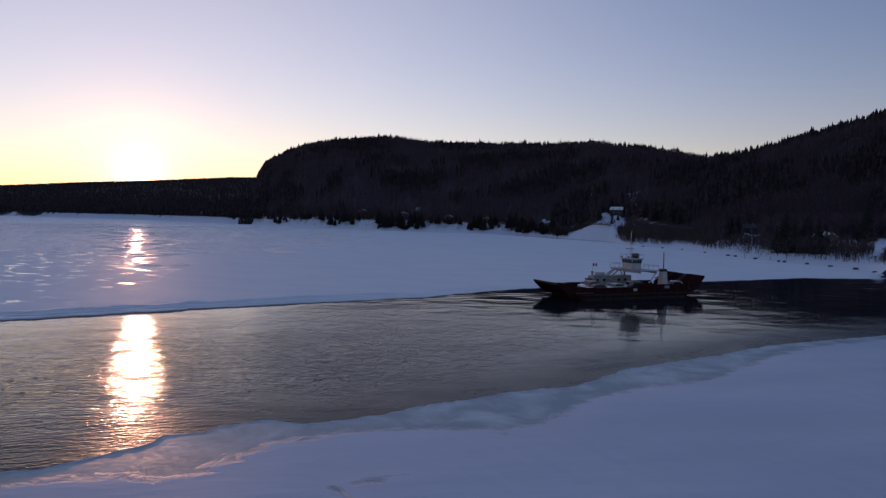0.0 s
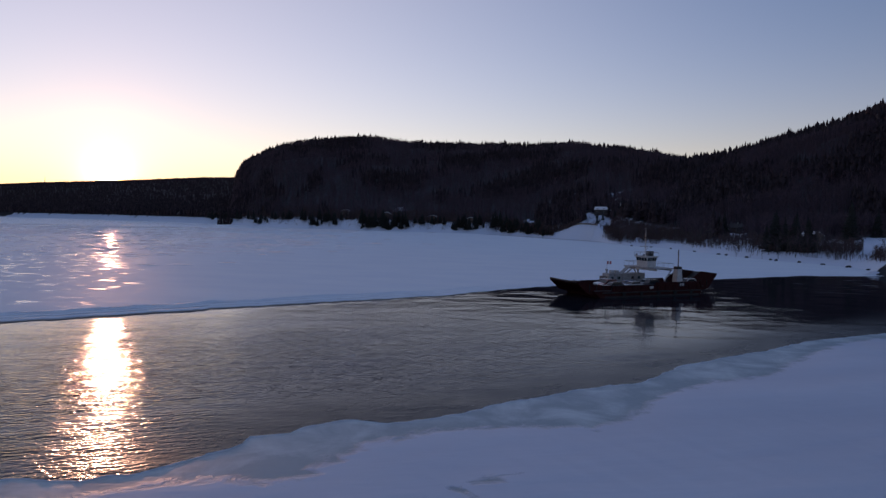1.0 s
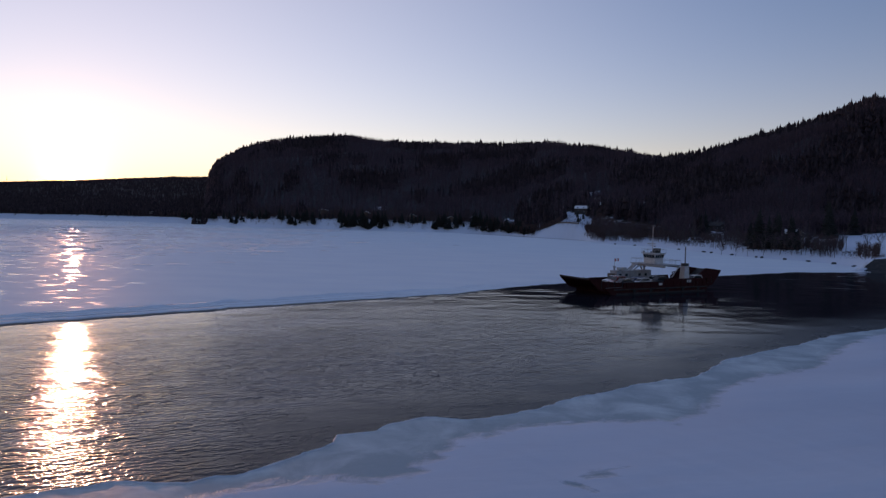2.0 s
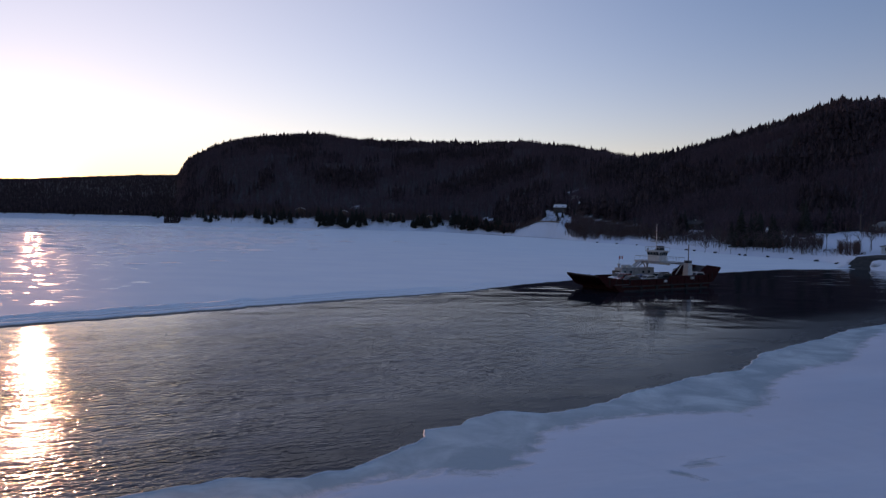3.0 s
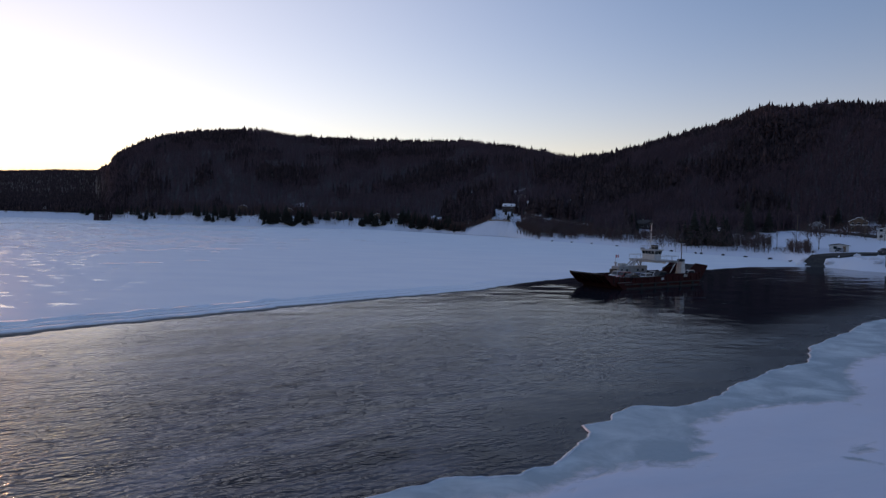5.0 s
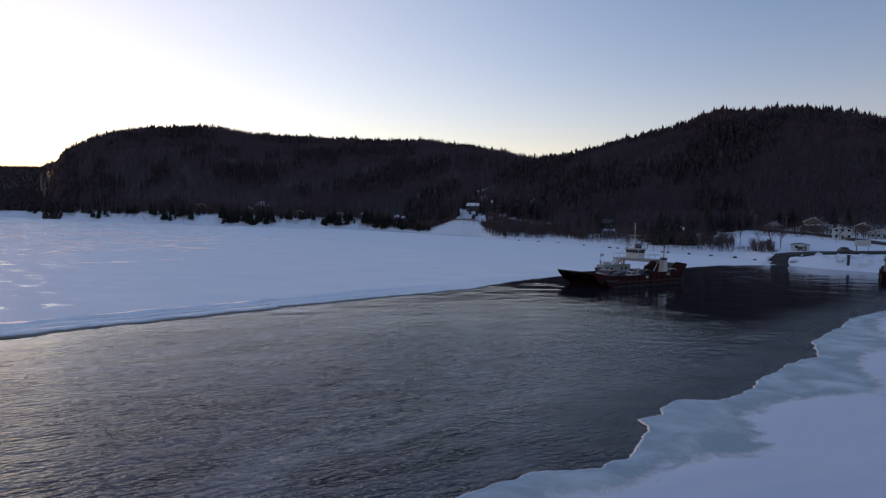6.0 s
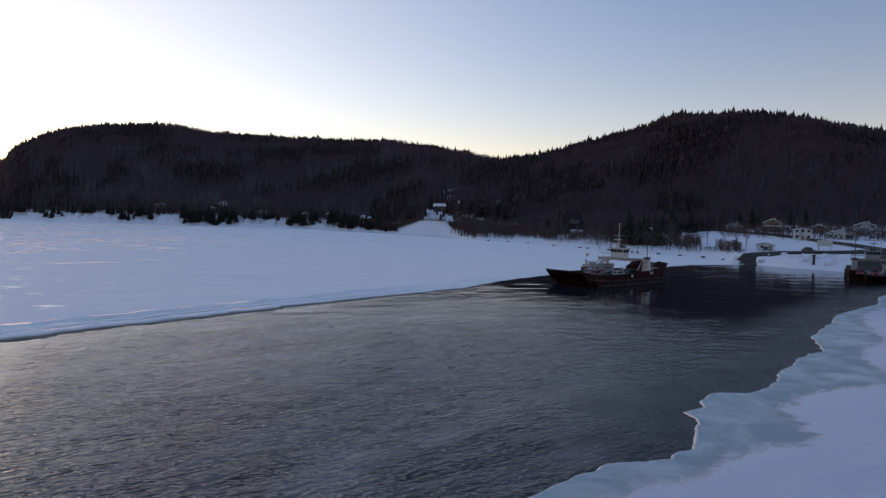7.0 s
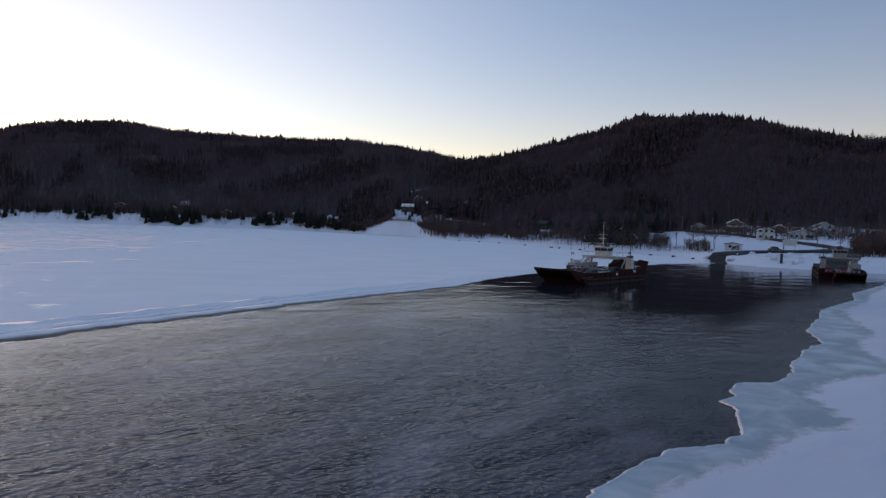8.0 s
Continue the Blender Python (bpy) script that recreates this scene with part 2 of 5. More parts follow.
    paint("roof_dark", (0.04, 0.035, 0.035), (0.08, 0.07, 0.068), 0.85)
    paint("concrete", (0.30, 0.30, 0.29), (0.42, 0.41, 0.39), 0.85)
    paint("siding_white", (0.50, 0.50, 0.49), (0.62, 0.62, 0.60), 0.7)
    paint("siding_grey", (0.28, 0.30, 0.33), (0.36, 0.38, 0.41), 0.7)
    paint("siding_brown", (0.16, 0.10, 0.07), (0.24, 0.16, 0.11), 0.75)
    paint("siding_dark", (0.05, 0.04, 0.036), (0.09, 0.07, 0.06), 0.75)
    paint("siding_blue", (0.16, 0.20, 0.26), (0.22, 0.27, 0.33), 0.7)
    paint("timber", (0.14, 0.10, 0.07), (0.24, 0.18, 0.13), 0.85)
    paint("guardrail", (0.32, 0.33, 0.34), (0.42, 0.43, 0.44), 0.4, 0.7)
    paint("roof_snow", (0.74, 0.75, 0.78), (0.84, 0.85, 0.87), 0.7)
    for name, c in (("car_silver", (0.45, 0.46, 0.48)), ("car_dark", (0.03, 0.035, 0.045)), ("car_red", (0.26, 0.025, 0.025)), ("car_white", (0.7, 0.7, 0.7)), ("car_blue", (0.05, 0.09, 0.18))):
        paint(name, c, tuple(v * 1.15 for v in c), 0.25, scale=4.0, bump=0.02)
    for name in ("car_silver", "car_dark", "car_red", "car_white", "car_blue"):
        M[name].node_tree.nodes["Principled BSDF"].inputs["Coat Weight"].default_value = 0.6
    for name in ("hull_red", "hull_black"):
        M[name].node_tree.nodes["Principled BSDF"].inputs["Specular IOR Level"].default_value = 0.18
    M["asphalt"].node_tree.nodes["Principled BSDF"].inputs["Specular IOR Level"].default_value = 0.15
    m = Mat("wet_ice", rough=0.5, spec=0.3)
    m.colour(m.ramp(m.noise(0.9, 5, 0.6, m.stretched((0.4, 1.5, 1), 25)), (0.35, (0.08, 0.073, 0.072)), (0.7, (0.24, 0.22, 0.21))))
    m.bump((m.noise(3.0), 0.4, 0.05))
    M["wet_ice"] = m.m
    # wind ridges of loose snow that let low light through
    m = Mat("drift_snow", (0.85, 0.85, 0.88), rough=0.6, spec=0.3)
    m.bump((m.noise(4.0), 0.4, 0.05))
    glow = m.t.nodes.new("ShaderNodeBsdfTranslucent")
    glow.inputs["Color"].default_value = (0.85, 0.85, 0.88, 1)
    blend = m.t.nodes.new("ShaderNodeMixShader")
    blend.inputs[0].default_value = 0.9
    m.t.links.new(m.b.outputs[0], blend.inputs[1])
    m.t.links.new(glow.outputs[0], blend.inputs[2])
    m.t.links.new(blend.outputs[0], m.t.nodes["Material Output"].inputs["Surface"])
    M["drift_snow"] = m.m
    m = Mat("window_glass", (0.02, 0.025, 0.03), rough=0.06)
    m.bump((m.noise(0.8, 2, 0.5, m.local()), 0.03, 0.05))
    M["glass"] = m.m
    m = Mat("lens_clear", (0.6, 0.6, 0.58), rough=0.15)
    M["lens"] = m.m
    m = Mat("lens_red", (0.35, 0.02, 0.02), rough=0.2)
    M["lens_red"] = m.m
    return M


M = make_materials()


# ---- mesh helpers ----
def mesh_object(name, verts, faces, material, smooth=False):
    me = bpy.data.meshes.new(name)
    me.from_pydata(verts, [], faces)
    me.materials.append(M[material])
    if smooth:
        me.shade_smooth()
    me.update()
    return new(name, me)


def part(name, bm, material, parent, label=""):
    me = bpy.data.meshes.new(name)
    bmesh.ops.recalc_face_normals(bm, faces=bm.faces)
    bm.to_mesh(me)
    bm.free()
    me.materials.append(M[material])
    ob = new(name, me)
    ob.parent = parent
    if label:
        ob["label"] = label
    return ob


def piece(name, me, parent, m):
    """One more object on a shared mesh."""
    ob = new(name, me)
    ob.parent = parent
    ob.matrix_basis = m
    return ob


def empty(name, m, label, category, group="", kind=""):
    ob = new(name)
    ob.matrix_basis = m
    return tagged(ob, label, category, group, kind)


def box(size, at=(0, 0, 0), bevel=0.0, bm=None, turn=(0, 0, 0), taper=(1, 1)):
    """A bevelled box; taper scales its top in x and y."""
    b = bmesh.new()
    bmesh.ops.create_cube(b, size=1)
    for v in b.verts:
        k = taper if v.co.z > 0 else (1, 1)
        v.co = Vector((v.co.x * size[0] * k[0], v.co.y * size[1] * k[1], v.co.z * size[2]))
    if bevel:
        bmesh.ops.bevel(b, geom=b.edges[:], offset=bevel, segments=1, affect="EDGES")
    bmesh.ops.transform(b, matrix=pose(*at, *turn), verts=b.verts)
    return join(bm, b)


def join(bm, b):
    if bm is None:
        return b
    me = bpy.data.meshes.new("join")
    b.to_mesh(me)
    bm.from_mesh(me)
    b.free()
    bpy.data.meshes.remove(me)
    return bm


def tube(points, radius, bm=None, sides=6, end=None):
    """A round bar along points; end: its radius at the last point."""
    b = bm or bmesh.new()
    pts = [Vector(p) for p in points]
    rings = []
    for i, p in enumerate(pts):
        way = (pts[min(i + 1, len(pts) - 1)] - pts[max(i - 1, 0)]).normalized()
        side = way.cross((0, 0, 1) if abs(way.z) < 0.9 else (1, 0, 0)).normalized()
        up = side.cross(way)
        r = radius + ((end if end is not None else radius) - radius) * i / max(1, len(pts) - 1)
        rings.append([b.verts.new(p + (side * math.cos(a) + up * math.sin(a)) * r) for a in (2 * math.pi * k / sides for k in range(sides))])
    for a, c in zip(rings, rings[1:]):
        for k in range(sides):
            b.faces.new((a[k], a[(k + 1) % sides], c[(k + 1) % sides], c[k]))
    b.faces.new(rings[0][::-1])
    b.faces.new(rings[-1])
    return b


def prism(outline, lo, hi, axis="y", bm=None):
    """An outline (pairs) drawn out along an axis from lo to hi. Axis y: pairs are x, z; axis z: x, y; axis x: y, z."""
    b = bm or bmesh.new()
    turned = {"y": lambda p, d: (p[0], d, p[1]), "z": lambda p, d: (p[0], p[1], d), "x": lambda p, d: (d, p[0], p[1])}[axis]
    low = [b.verts.new(turned(p, lo)) for p in outline]
    high = [b.verts.new(turned(p, hi)) for p in outline]
    n = len(outline)
    b.faces.new(low)
    b.faces.new(high[::-1])
    for k in range(n):
        b.faces.new((low[k], high[k], high[(k + 1) % n], low[(k + 1) % n]))
    return b


def fractal(x, y, size, depth=5):
    return noise.fractal((x / size, y / size, 3.7), 0.6, 2.1, depth)


# ---- the land: one sheet from the river bed over the hills to the horizon ----
HUB = (-36.0, 4.0)
# bearing in degrees from the hub: distance of the shore, of the ridge, the ridge's rise in degrees, bank height
LAND = [
    (-180, 260, 1200, 2.0, 4), (-120, 300, 1200, 2.0, 4), (-80, 500, 1800, 1.8, 5), (-55, 1200, 4200, 1.2, 6), (-40, 1480, 4200, 1.2, 6),
    (-33.0, 1560, 4200, 1.3, 7), (-28.0, 1330, 4200, 1.7, 7), (-22.8, 1165, 4200, 2.02, 7), (-17.0, 975, 4200, 2.42, 7), (-14.3, 900, 4000, 2.48, 7),
    (-13.5, 860, 1180, 2.7, 7), (-12.8, 840, 1160, 3.7, 7), (-11.2, 795, 1170, 4.55, 7), (-9.6, 755, 1180, 5.1, 7), (-7.4, 715, 1220, 5.45, 8), (-5.3, 690, 1260, 5.6, 8), (-2.3, 656, 1280, 5.65, 8),
    (2.3, 630, 1280, 5.35, 7), (5.4, 612, 1260, 5.25, 7), (9.0, 600, 1220, 5.15, 7), (12.5, 560, 1200, 5.25, 3), (13.7, 535, 1200, 5.32, 3), (14.6, 523, 1195, 5.3, 3.8), (15.5, 514, 1190, 5.2, 7.0), (16.3, 507, 1185, 5.1, 10.5), (17.0, 500, 1180, 5.0, 10.5), (18.1, 482, 1150, 4.8, 10), (18.5, 474, 1140, 4.75, 5.5),
    (19.4, 440, 1100, 4.5, 4), (21.0, 408, 1050, 4.3, 1.8), (23.3, 395, 940, 3.8, 1.8), (25.5, 375, 880, 4.1, 1.8), (27.7, 345, 840, 4.6, 1.8), (31.9, 310, 820, 5.8, 1.8), (35.1, 295, 810, 6.7, 1.8), (36.4, 290, 808, 7.2, 1.8), (37.4, 285, 806, 7.65, 1.8),
    (38.9, 275, 806, 7.5, 1.8), (40.3, 258, 806, 7.5, 2), (41.4, 250, 806, 7.6, 2.2), (43.7, 240, 800, 7.5, 2.4), (47.0, 234, 790, 7.1, 2.4), (50.0, 232, 780, 6.3, 2.4), (53.0, 234, 770, 5.6, 2.4), (56.0, 236, 760, 5.3, 2.4),
    (63.0, 240, 800, 4.7, 2.4), (78.0, 255, 900, 4.0, 3), (110, 270, 1100, 2.5, 4), (180, 260, 1200, 2.0, 4),
]
TABLE = np.array(LAND)


def land_at(az):
    return [np.interp(az, TABLE[:, 0], TABLE[:, k]) for k in range(1, 5)]


def rise(az, r):
    """The land's height, r metres from the hub at a bearing in degrees."""
    shore, ridge, degrees, bank = land_at(az)
    x, y = HUB[0] + r * math.sin(radians(az)), HUB[1] + r * math.cos(radians(az))
    s = r - shore
    if s < 0:
        return max(-5.0, -0.35 + s * 0.22)
    top = math.tan(radians(degrees)) * (ridge - 0) + 14.5
    flat = float(np.interp(az, [12, 20, 27, 36, 42], [25, 45, 110, 170, 195]))
    run = ridge - shore
    steep = min(1.0, s / float(np.interp(az, [18, 21, 38, 42], [9, 24, 24, 10])))
    z = -0.35 + (bank + 0.35) * steep * steep * (3 - 2 * steep)
    z += float(np.interp(az, [-14, -12, 11, 14, 18, 24, 40], [0.05, 0.12, 0.12, 0.05, 0.05, 0.06, 0.045])) * min(s, flat)
    base = z
    u = max(0.0, (s - flat) / max(1.0, run - flat))
    if u < 1:
        lift = math.sin(u * math.pi / 2) ** float(np.interp(az, [-14.3, -13.4], [2.1, 1.15]))
        z = base + (top - base) * lift
        z += fractal(x, y, 130, 4) * (9 if az > -14 else 4) * math.sin(u * math.pi)
    else:
        back = min(1.0, (u - 1) * run / 1500)
        z = top - 25 * back * back
    far = min(1.0, max(0.0, s / 60))
    calm = 0.25 if az > 30 and s < flat else 1.0
    # ploughed and drifted heaps on the low bank by the landing
    heaps = 0.75 * min(1.0, s / 5) * max(0.0, 1 - s / 48) * min(1.0, max(0.0, az - 39.5)) if az > 39.5 else 0.0
    return z + fractal(x, y, 35, 3) * 1.2 * far * calm + heaps * abs(fractal(x + 9, y, 7.0, 3))


def at_bearing(az, r, up=0.0):
    return Vector((HUB[0] + r * math.sin(radians(az)), HUB[1] + r * math.cos(radians(az)), rise(az, r) + up))


def bearing(x, y):
    return math.degrees(math.atan2(x - HUB[0], y - HUB[1])), math.hypot(x - HUB[0], y - HUB[1])


def on_land(x, y, up=0.0):
    return Vector((x, y, rise(*bearing(x, y)) + up))


def woodland(az, r):
    """How wooded a spot is, 0 to 1."""
    shore, ridge, degrees, bank = land_at(az)
    s = r - shore
    edge = float(np.interp(az, [10, 14, 18, 19.5, 27, 34, 40, 44], [14, 20, 20, 28, 45, 80, 165, 195]))
    x, y = HUB[0] + r * math.sin(radians(az)), HUB[1] + r * math.cos(radians(az))
    glade = noise.noise((x / 60, y / 38, 8.8)) + 0.4 * noise.noise((x / 17, y / 17, 2.8))
    bare = max(0.0, min(1.0, (glade - (0.42 if az < 14 else 0.28)) * 5)) * max(0.0, min(1.0, 1.6 - s / (75.0 if az < 14 else 190.0)))
    # clearings round houses, open towards the river
    for a0, a1, s0, s1 in ((16.6, 18.9, 0, 84), (19.0, 24.8, 45, 104), (28.0, 29.5, 55, 132), (33.7, 35.0, 40, 96), (11.2, 12.4, 20, 60)):
        if a0 < az < a1 and s0 < s < s1:
            return 0.0
    return min(1.0, max(0.0, (s - edge) / 25)) * (1 - 0.9 * bare)


def build_land():
    bearings = np.unique(np.concatenate([np.arange(-180, -46, 4.0), np.arange(-46, 70, 0.4), np.arange(70, 181, 4.0)]))
    bearings = bearings[:-1] if bearings[-1] >= 180 else bearings
    radii = [30.0, 120.0]
    while radii[-1] < 4700:
        radii.append(radii[-1] + (2.5 if 222 < radii[-1] < 300 else 6.0 if radii[-1] < 560 else 9 if radii[-1] < 900 else 16 if radii[-1] < 1400 else 90))
    verts, wood = [(HUB[0], HUB[1], -5.0)], [0.0]
    for az in bearings:
        for r in radii:
            verts.append(tuple(at_bearing(az, r)))
            wood.append(woodland(az, r))
    n, k = len(bearings), len(radii)
    faces = []
    for i in range(n):
        a, b = 1 + i * k, 1 + ((i + 1) % n) * k
        faces.append((0, a, b))
        faces += [(a + j, a + j + 1, b + j + 1, b + j) for j in range(k - 1)]
    ob = mesh_object("ground", verts, faces, "land", True)
    layer = ob.data.attributes.new("wood", "FLOAT", "POINT")
    layer.data.foreach_set("value", wood)
    tagged(ob, "snow-covered river valley with dark wooded hills", "ground", kind="structure")


build_land()

# ---- the river: open water between two sheets of ice ----
LEVEL = 0.0


FAR_EDGE = [(-420, -60), (-260, 5), (-160, 50), (-110, 71), (-90, 78), (-75, 86.8), (-66, 92.8), (-56, 98.8), (-47, 105.3), (-40, 110), (-26, 118), (-14, 125), (-4, 131), (5, 139.5), (14, 147), (22, 152.5), (34, 160), (50, 168),
            (72, 177), (88, 185), (102, 191.5), (118, 192.5), (127, 195), (140, 203), (190, 240)]
BOILS = [(-5.7, 62.9), (-2.9, 65.3), (0.4, 66.7), (3.1, 68.1), (11.1, 73.0), (14.4, 74.4), (17.3, 76.1), (20.4, 77.6)]  # upwellings in the current


def build_water():
    # growing cells round a finer middle, where low waves and the ferry's wash run
    xs = np.concatenate([np.linspace(-1500, -190, 10), np.arange(-180, -96, 1.4), np.arange(-95, 52, 0.5), np.arange(52.8, 130, 0.8), np.arange(132, 190, 3.0), np.linspace(200, 700, 8)])
    ys = np.concatenate([np.linspace(-400, 15, 8), np.arange(18, 33, 1.0), np.arange(33.4, 122, 0.42), np.arange(122.6, 192, 0.7), np.arange(194, 215, 3.0), np.linspace(225, 1500, 16)])
    # short wind chop: many small waves of unlike length, running across the reach
    rng = random.Random(17)
    gx, gy = np.meshgrid(xs, ys, indexing="ij")
    chop = np.zeros(gx.shape)
    for _ in range(46):
        length = rng.uniform(1.7, 3.6)
        way = radians(rng.gauss(78, 24))
        phase = rng.uniform(0, 6.28)
        k = 2 * math.pi / length
        bend = 0.5 * np.sin(gx / rng.uniform(9, 25) + phase) + 0.5 * np.sin(gy / rng.uniform(7, 18) + 2 * phase)
        chop += 0.0014 * length ** 0.9 * np.sin(k * (gx * math.cos(way) + gy * math.sin(way)) + bend * 1.6 + phase)
    verts, breeze, frazil, grease = [], [], [], []
    lee = np.array([(a[0] + (b[0] - a[0]) * f, a[1] + (b[1] - a[1]) * f) for a, b in zip(NEAR_EDGE, NEAR_EDGE[1:]) for f in (0, 0.25, 0.5, 0.75)])
    for i, x in enumerate(xs):
        for j, y in enumerate(ys):
            wave = 0.0
            if -135 < x < 190 and 20 < y < 215:
                wave = 0.04 * noise.noise((x / 9, y / 5, 1.3)) + 0.025 * noise.noise((x / 4, y / 3, 5.1))
                bow = math.exp(-((x - 6) / 26) ** 2 - ((y - 132) / 11) ** 2)
                wake = math.exp(-((x - 82) / 28) ** 2 - ((y - 150) / 20) ** 2)
                bend = 1.4 * noise.noise((x / 22, y / 22, 7.7))
                if bow > 0.02:
                    broken = max(0.0, 0.25 + 1.3 * noise.noise((x / 8, y / 4, 2.2)))
                    wave += 0.04 * bow * broken * math.sin((0.12 * x + 0.99 * y) * 2.3 + bend * 3)
                if wake > 0.02:
                    wave += 0.024 * wake * math.sin((0.42 * x + 0.91 * y) * 1.35 + bend * 2) * (0.7 + 0.5 * noise.noise((x / 9, y / 4, 6.2)))
                for bx, by in BOILS:
                    d = math.hypot((x - bx) / 1.6, y - by)
                    if d < 5:
                        wave += 0.03 * math.exp(-(d / 1.7) ** 2) * math.cos(d * 2.6)
            open_reach = min(1.0, max(0.09, 1 - 0.9 * (x + 0.35 * y + 20) / 78))
            shelter = float(np.hypot(lee[:, 0] - x, lee[:, 1] - y).min()) if -60 < x < 110 and 20 < y < 130 else 40.0
            shelter = min(1.0, max(0.0, (shelter - 3) / 11))
            force = (open_reach * (shelter + (1 - shelter) * min(1.0, max(0.4, (-22 - x) / 16 + 0.4))))
            off_shore = (np.interp(x, [p[0] for p in FAR_EDGE], [p[1] for p in FAR_EDGE]) - y) * 0.9
            force *= min(1.0, max(0.16, 0.16 + 0.84 * off_shore / 48))
            breeze.append(force)
            grease.append(0.52 * (1 - shelter) * min(1.0, max(0.0, (x + 42) / 16)))
            frazil.append(1.7 * min(1.0, max(0.0, 1 - off_shore / 40)) * min(1.0, max(0.0, (10 - x) / 30)))
            fade = min(1.0, max(0.0, (x + 180) / 60)) * min(1.0, max(0.0, (150 - x) / 50)) * min(1.0, max(0.0, (200 - y) / 30))
            gust = min(1.2, max(0.35, 0.85 + 0.9 * noise.noise((x / 16, y / 9, 9.1))))
            verts.append((x, y, LEVEL + wave + chop[i, j] * force * fade * gust))
    k = len(ys)
    faces = [(i * k + j, (i + 1) * k + j, (i + 1) * k + j + 1, i * k + j + 1) for i in range(len(xs) - 1) for j in range(k - 1)]
    ob = mesh_object("water", verts, faces, "water", True)
    ob.data.attributes.new("breeze", "FLOAT", "POINT").data.foreach_set("value", breeze)
    ob.data.attributes.new("grease", "FLOAT", "POINT").data.foreach_set("value", grease)
    ob.data.attributes.new("frazil", "FLOAT", "POINT").data.foreach_set("value", frazil)
    tagged(ob, "dark rippled open river water", "water", kind="structure")


# the near ice: the water's edge, and the line where grey ice turns to snow, pairwise
NEAR_EDGE = [(-150, -2), (-90, 16), (-60, 27), (-46, 33), (-39.8, 35.9), (-35.3, 38.2), (-31, 40), (-27, 39.6), (-24.2, 41), (-22, 43.2), (-19.8, 46), (-19.6, 47.5), (-17, 48.4),
             (-16, 50), (-13.5, 51.4), (-10.2, 50.7), (-6.5, 52.3), (-2.7, 55.2), (4, 59.6), (9.4, 62.4), (12.5, 63.6), (14.9, 66.1), (18.6, 70.4), (25, 75), (32.5, 79.6), (42, 86.5),
             (53.7, 91.8), (62.7, 95.6), (76, 105.5), (95, 114), (107, 119.5), (125, 131), (150, 146), (240, 190)]
SNOW_LINE = [(-150, -9), (-90, 10), (-60, 22.5), (-46, 29.5), (-38, 33.2), (-35, 35.5), (-31, 36.8), (-26.2, 37.0), (-22.2, 39.4), (-19, 39.8), (-16, 39.5), (-14.2, 41.2), (-13.4, 43),
             (-12, 45.5), (-10.5, 46.4), (-7.2, 48.9), (-4.8, 49.6), (-2.1, 49.8), (2.5, 50.2), (4.6, 49.6), (8.8, 52.9), (11.4, 57.2), (18.2, 63.3), (26.7, 67.2), (36, 76.5), (46, 85.5),
             (57, 91), (65, 94.6), (79, 104), (97, 112.5), (109, 118.5), (127, 130), (152, 145), (242, 189)]


def pairwise(a, b, step):
    """The two lines drawn finer, with as many points each."""
    la, lb = [], []
    for i in range(len(a) - 1):
        n = max(2, min(60, int(math.dist(a[i], a[i + 1]) / step)))
        for k in range(n):
            f = k / n
            for out, line in ((la, a), (lb, b)):
                out.append((line[i][0] + (line[i + 1][0] - line[i][0]) * f, line[i][1] + (line[i + 1][1] - line[i][1]) * f))
    return la + [a[-1]], lb + [b[-1]]


def tooth(p, seed, size, grain):
    return (p[0] + noise.fractal((p[0] / grain + seed, p[1] / grain, 0), 0.7, 2.0, 5) * size,
            p[1] + noise.fractal((p[0] / grain, p[1] / grain + seed, 9), 0.7, 2.0, 5) * size)


def snow_side(points):
    """Signed distance of points from the snow line, positive on the snow."""
    best, sign = np.full(len(points), 1e9), np.zeros(len(points))
    for a, b in zip(np.array(SNOW_LINE[:-1]), np.array(SNOW_LINE[1:])):
        d = b - a
        f = np.clip(((points - a) @ d) / (d @ d), 0, 1)
        off = points - a - f[:, None] * d
        far = np.hypot(off[:, 0], off[:, 1])
        side = -(d[0] * (points[:, 1] - a[1]) - d[1] * (points[:, 0] - a[0]))
        sign = np.where(far < best, np.sign(side), sign)
        best = np.minimum(best, far)
    return best * sign


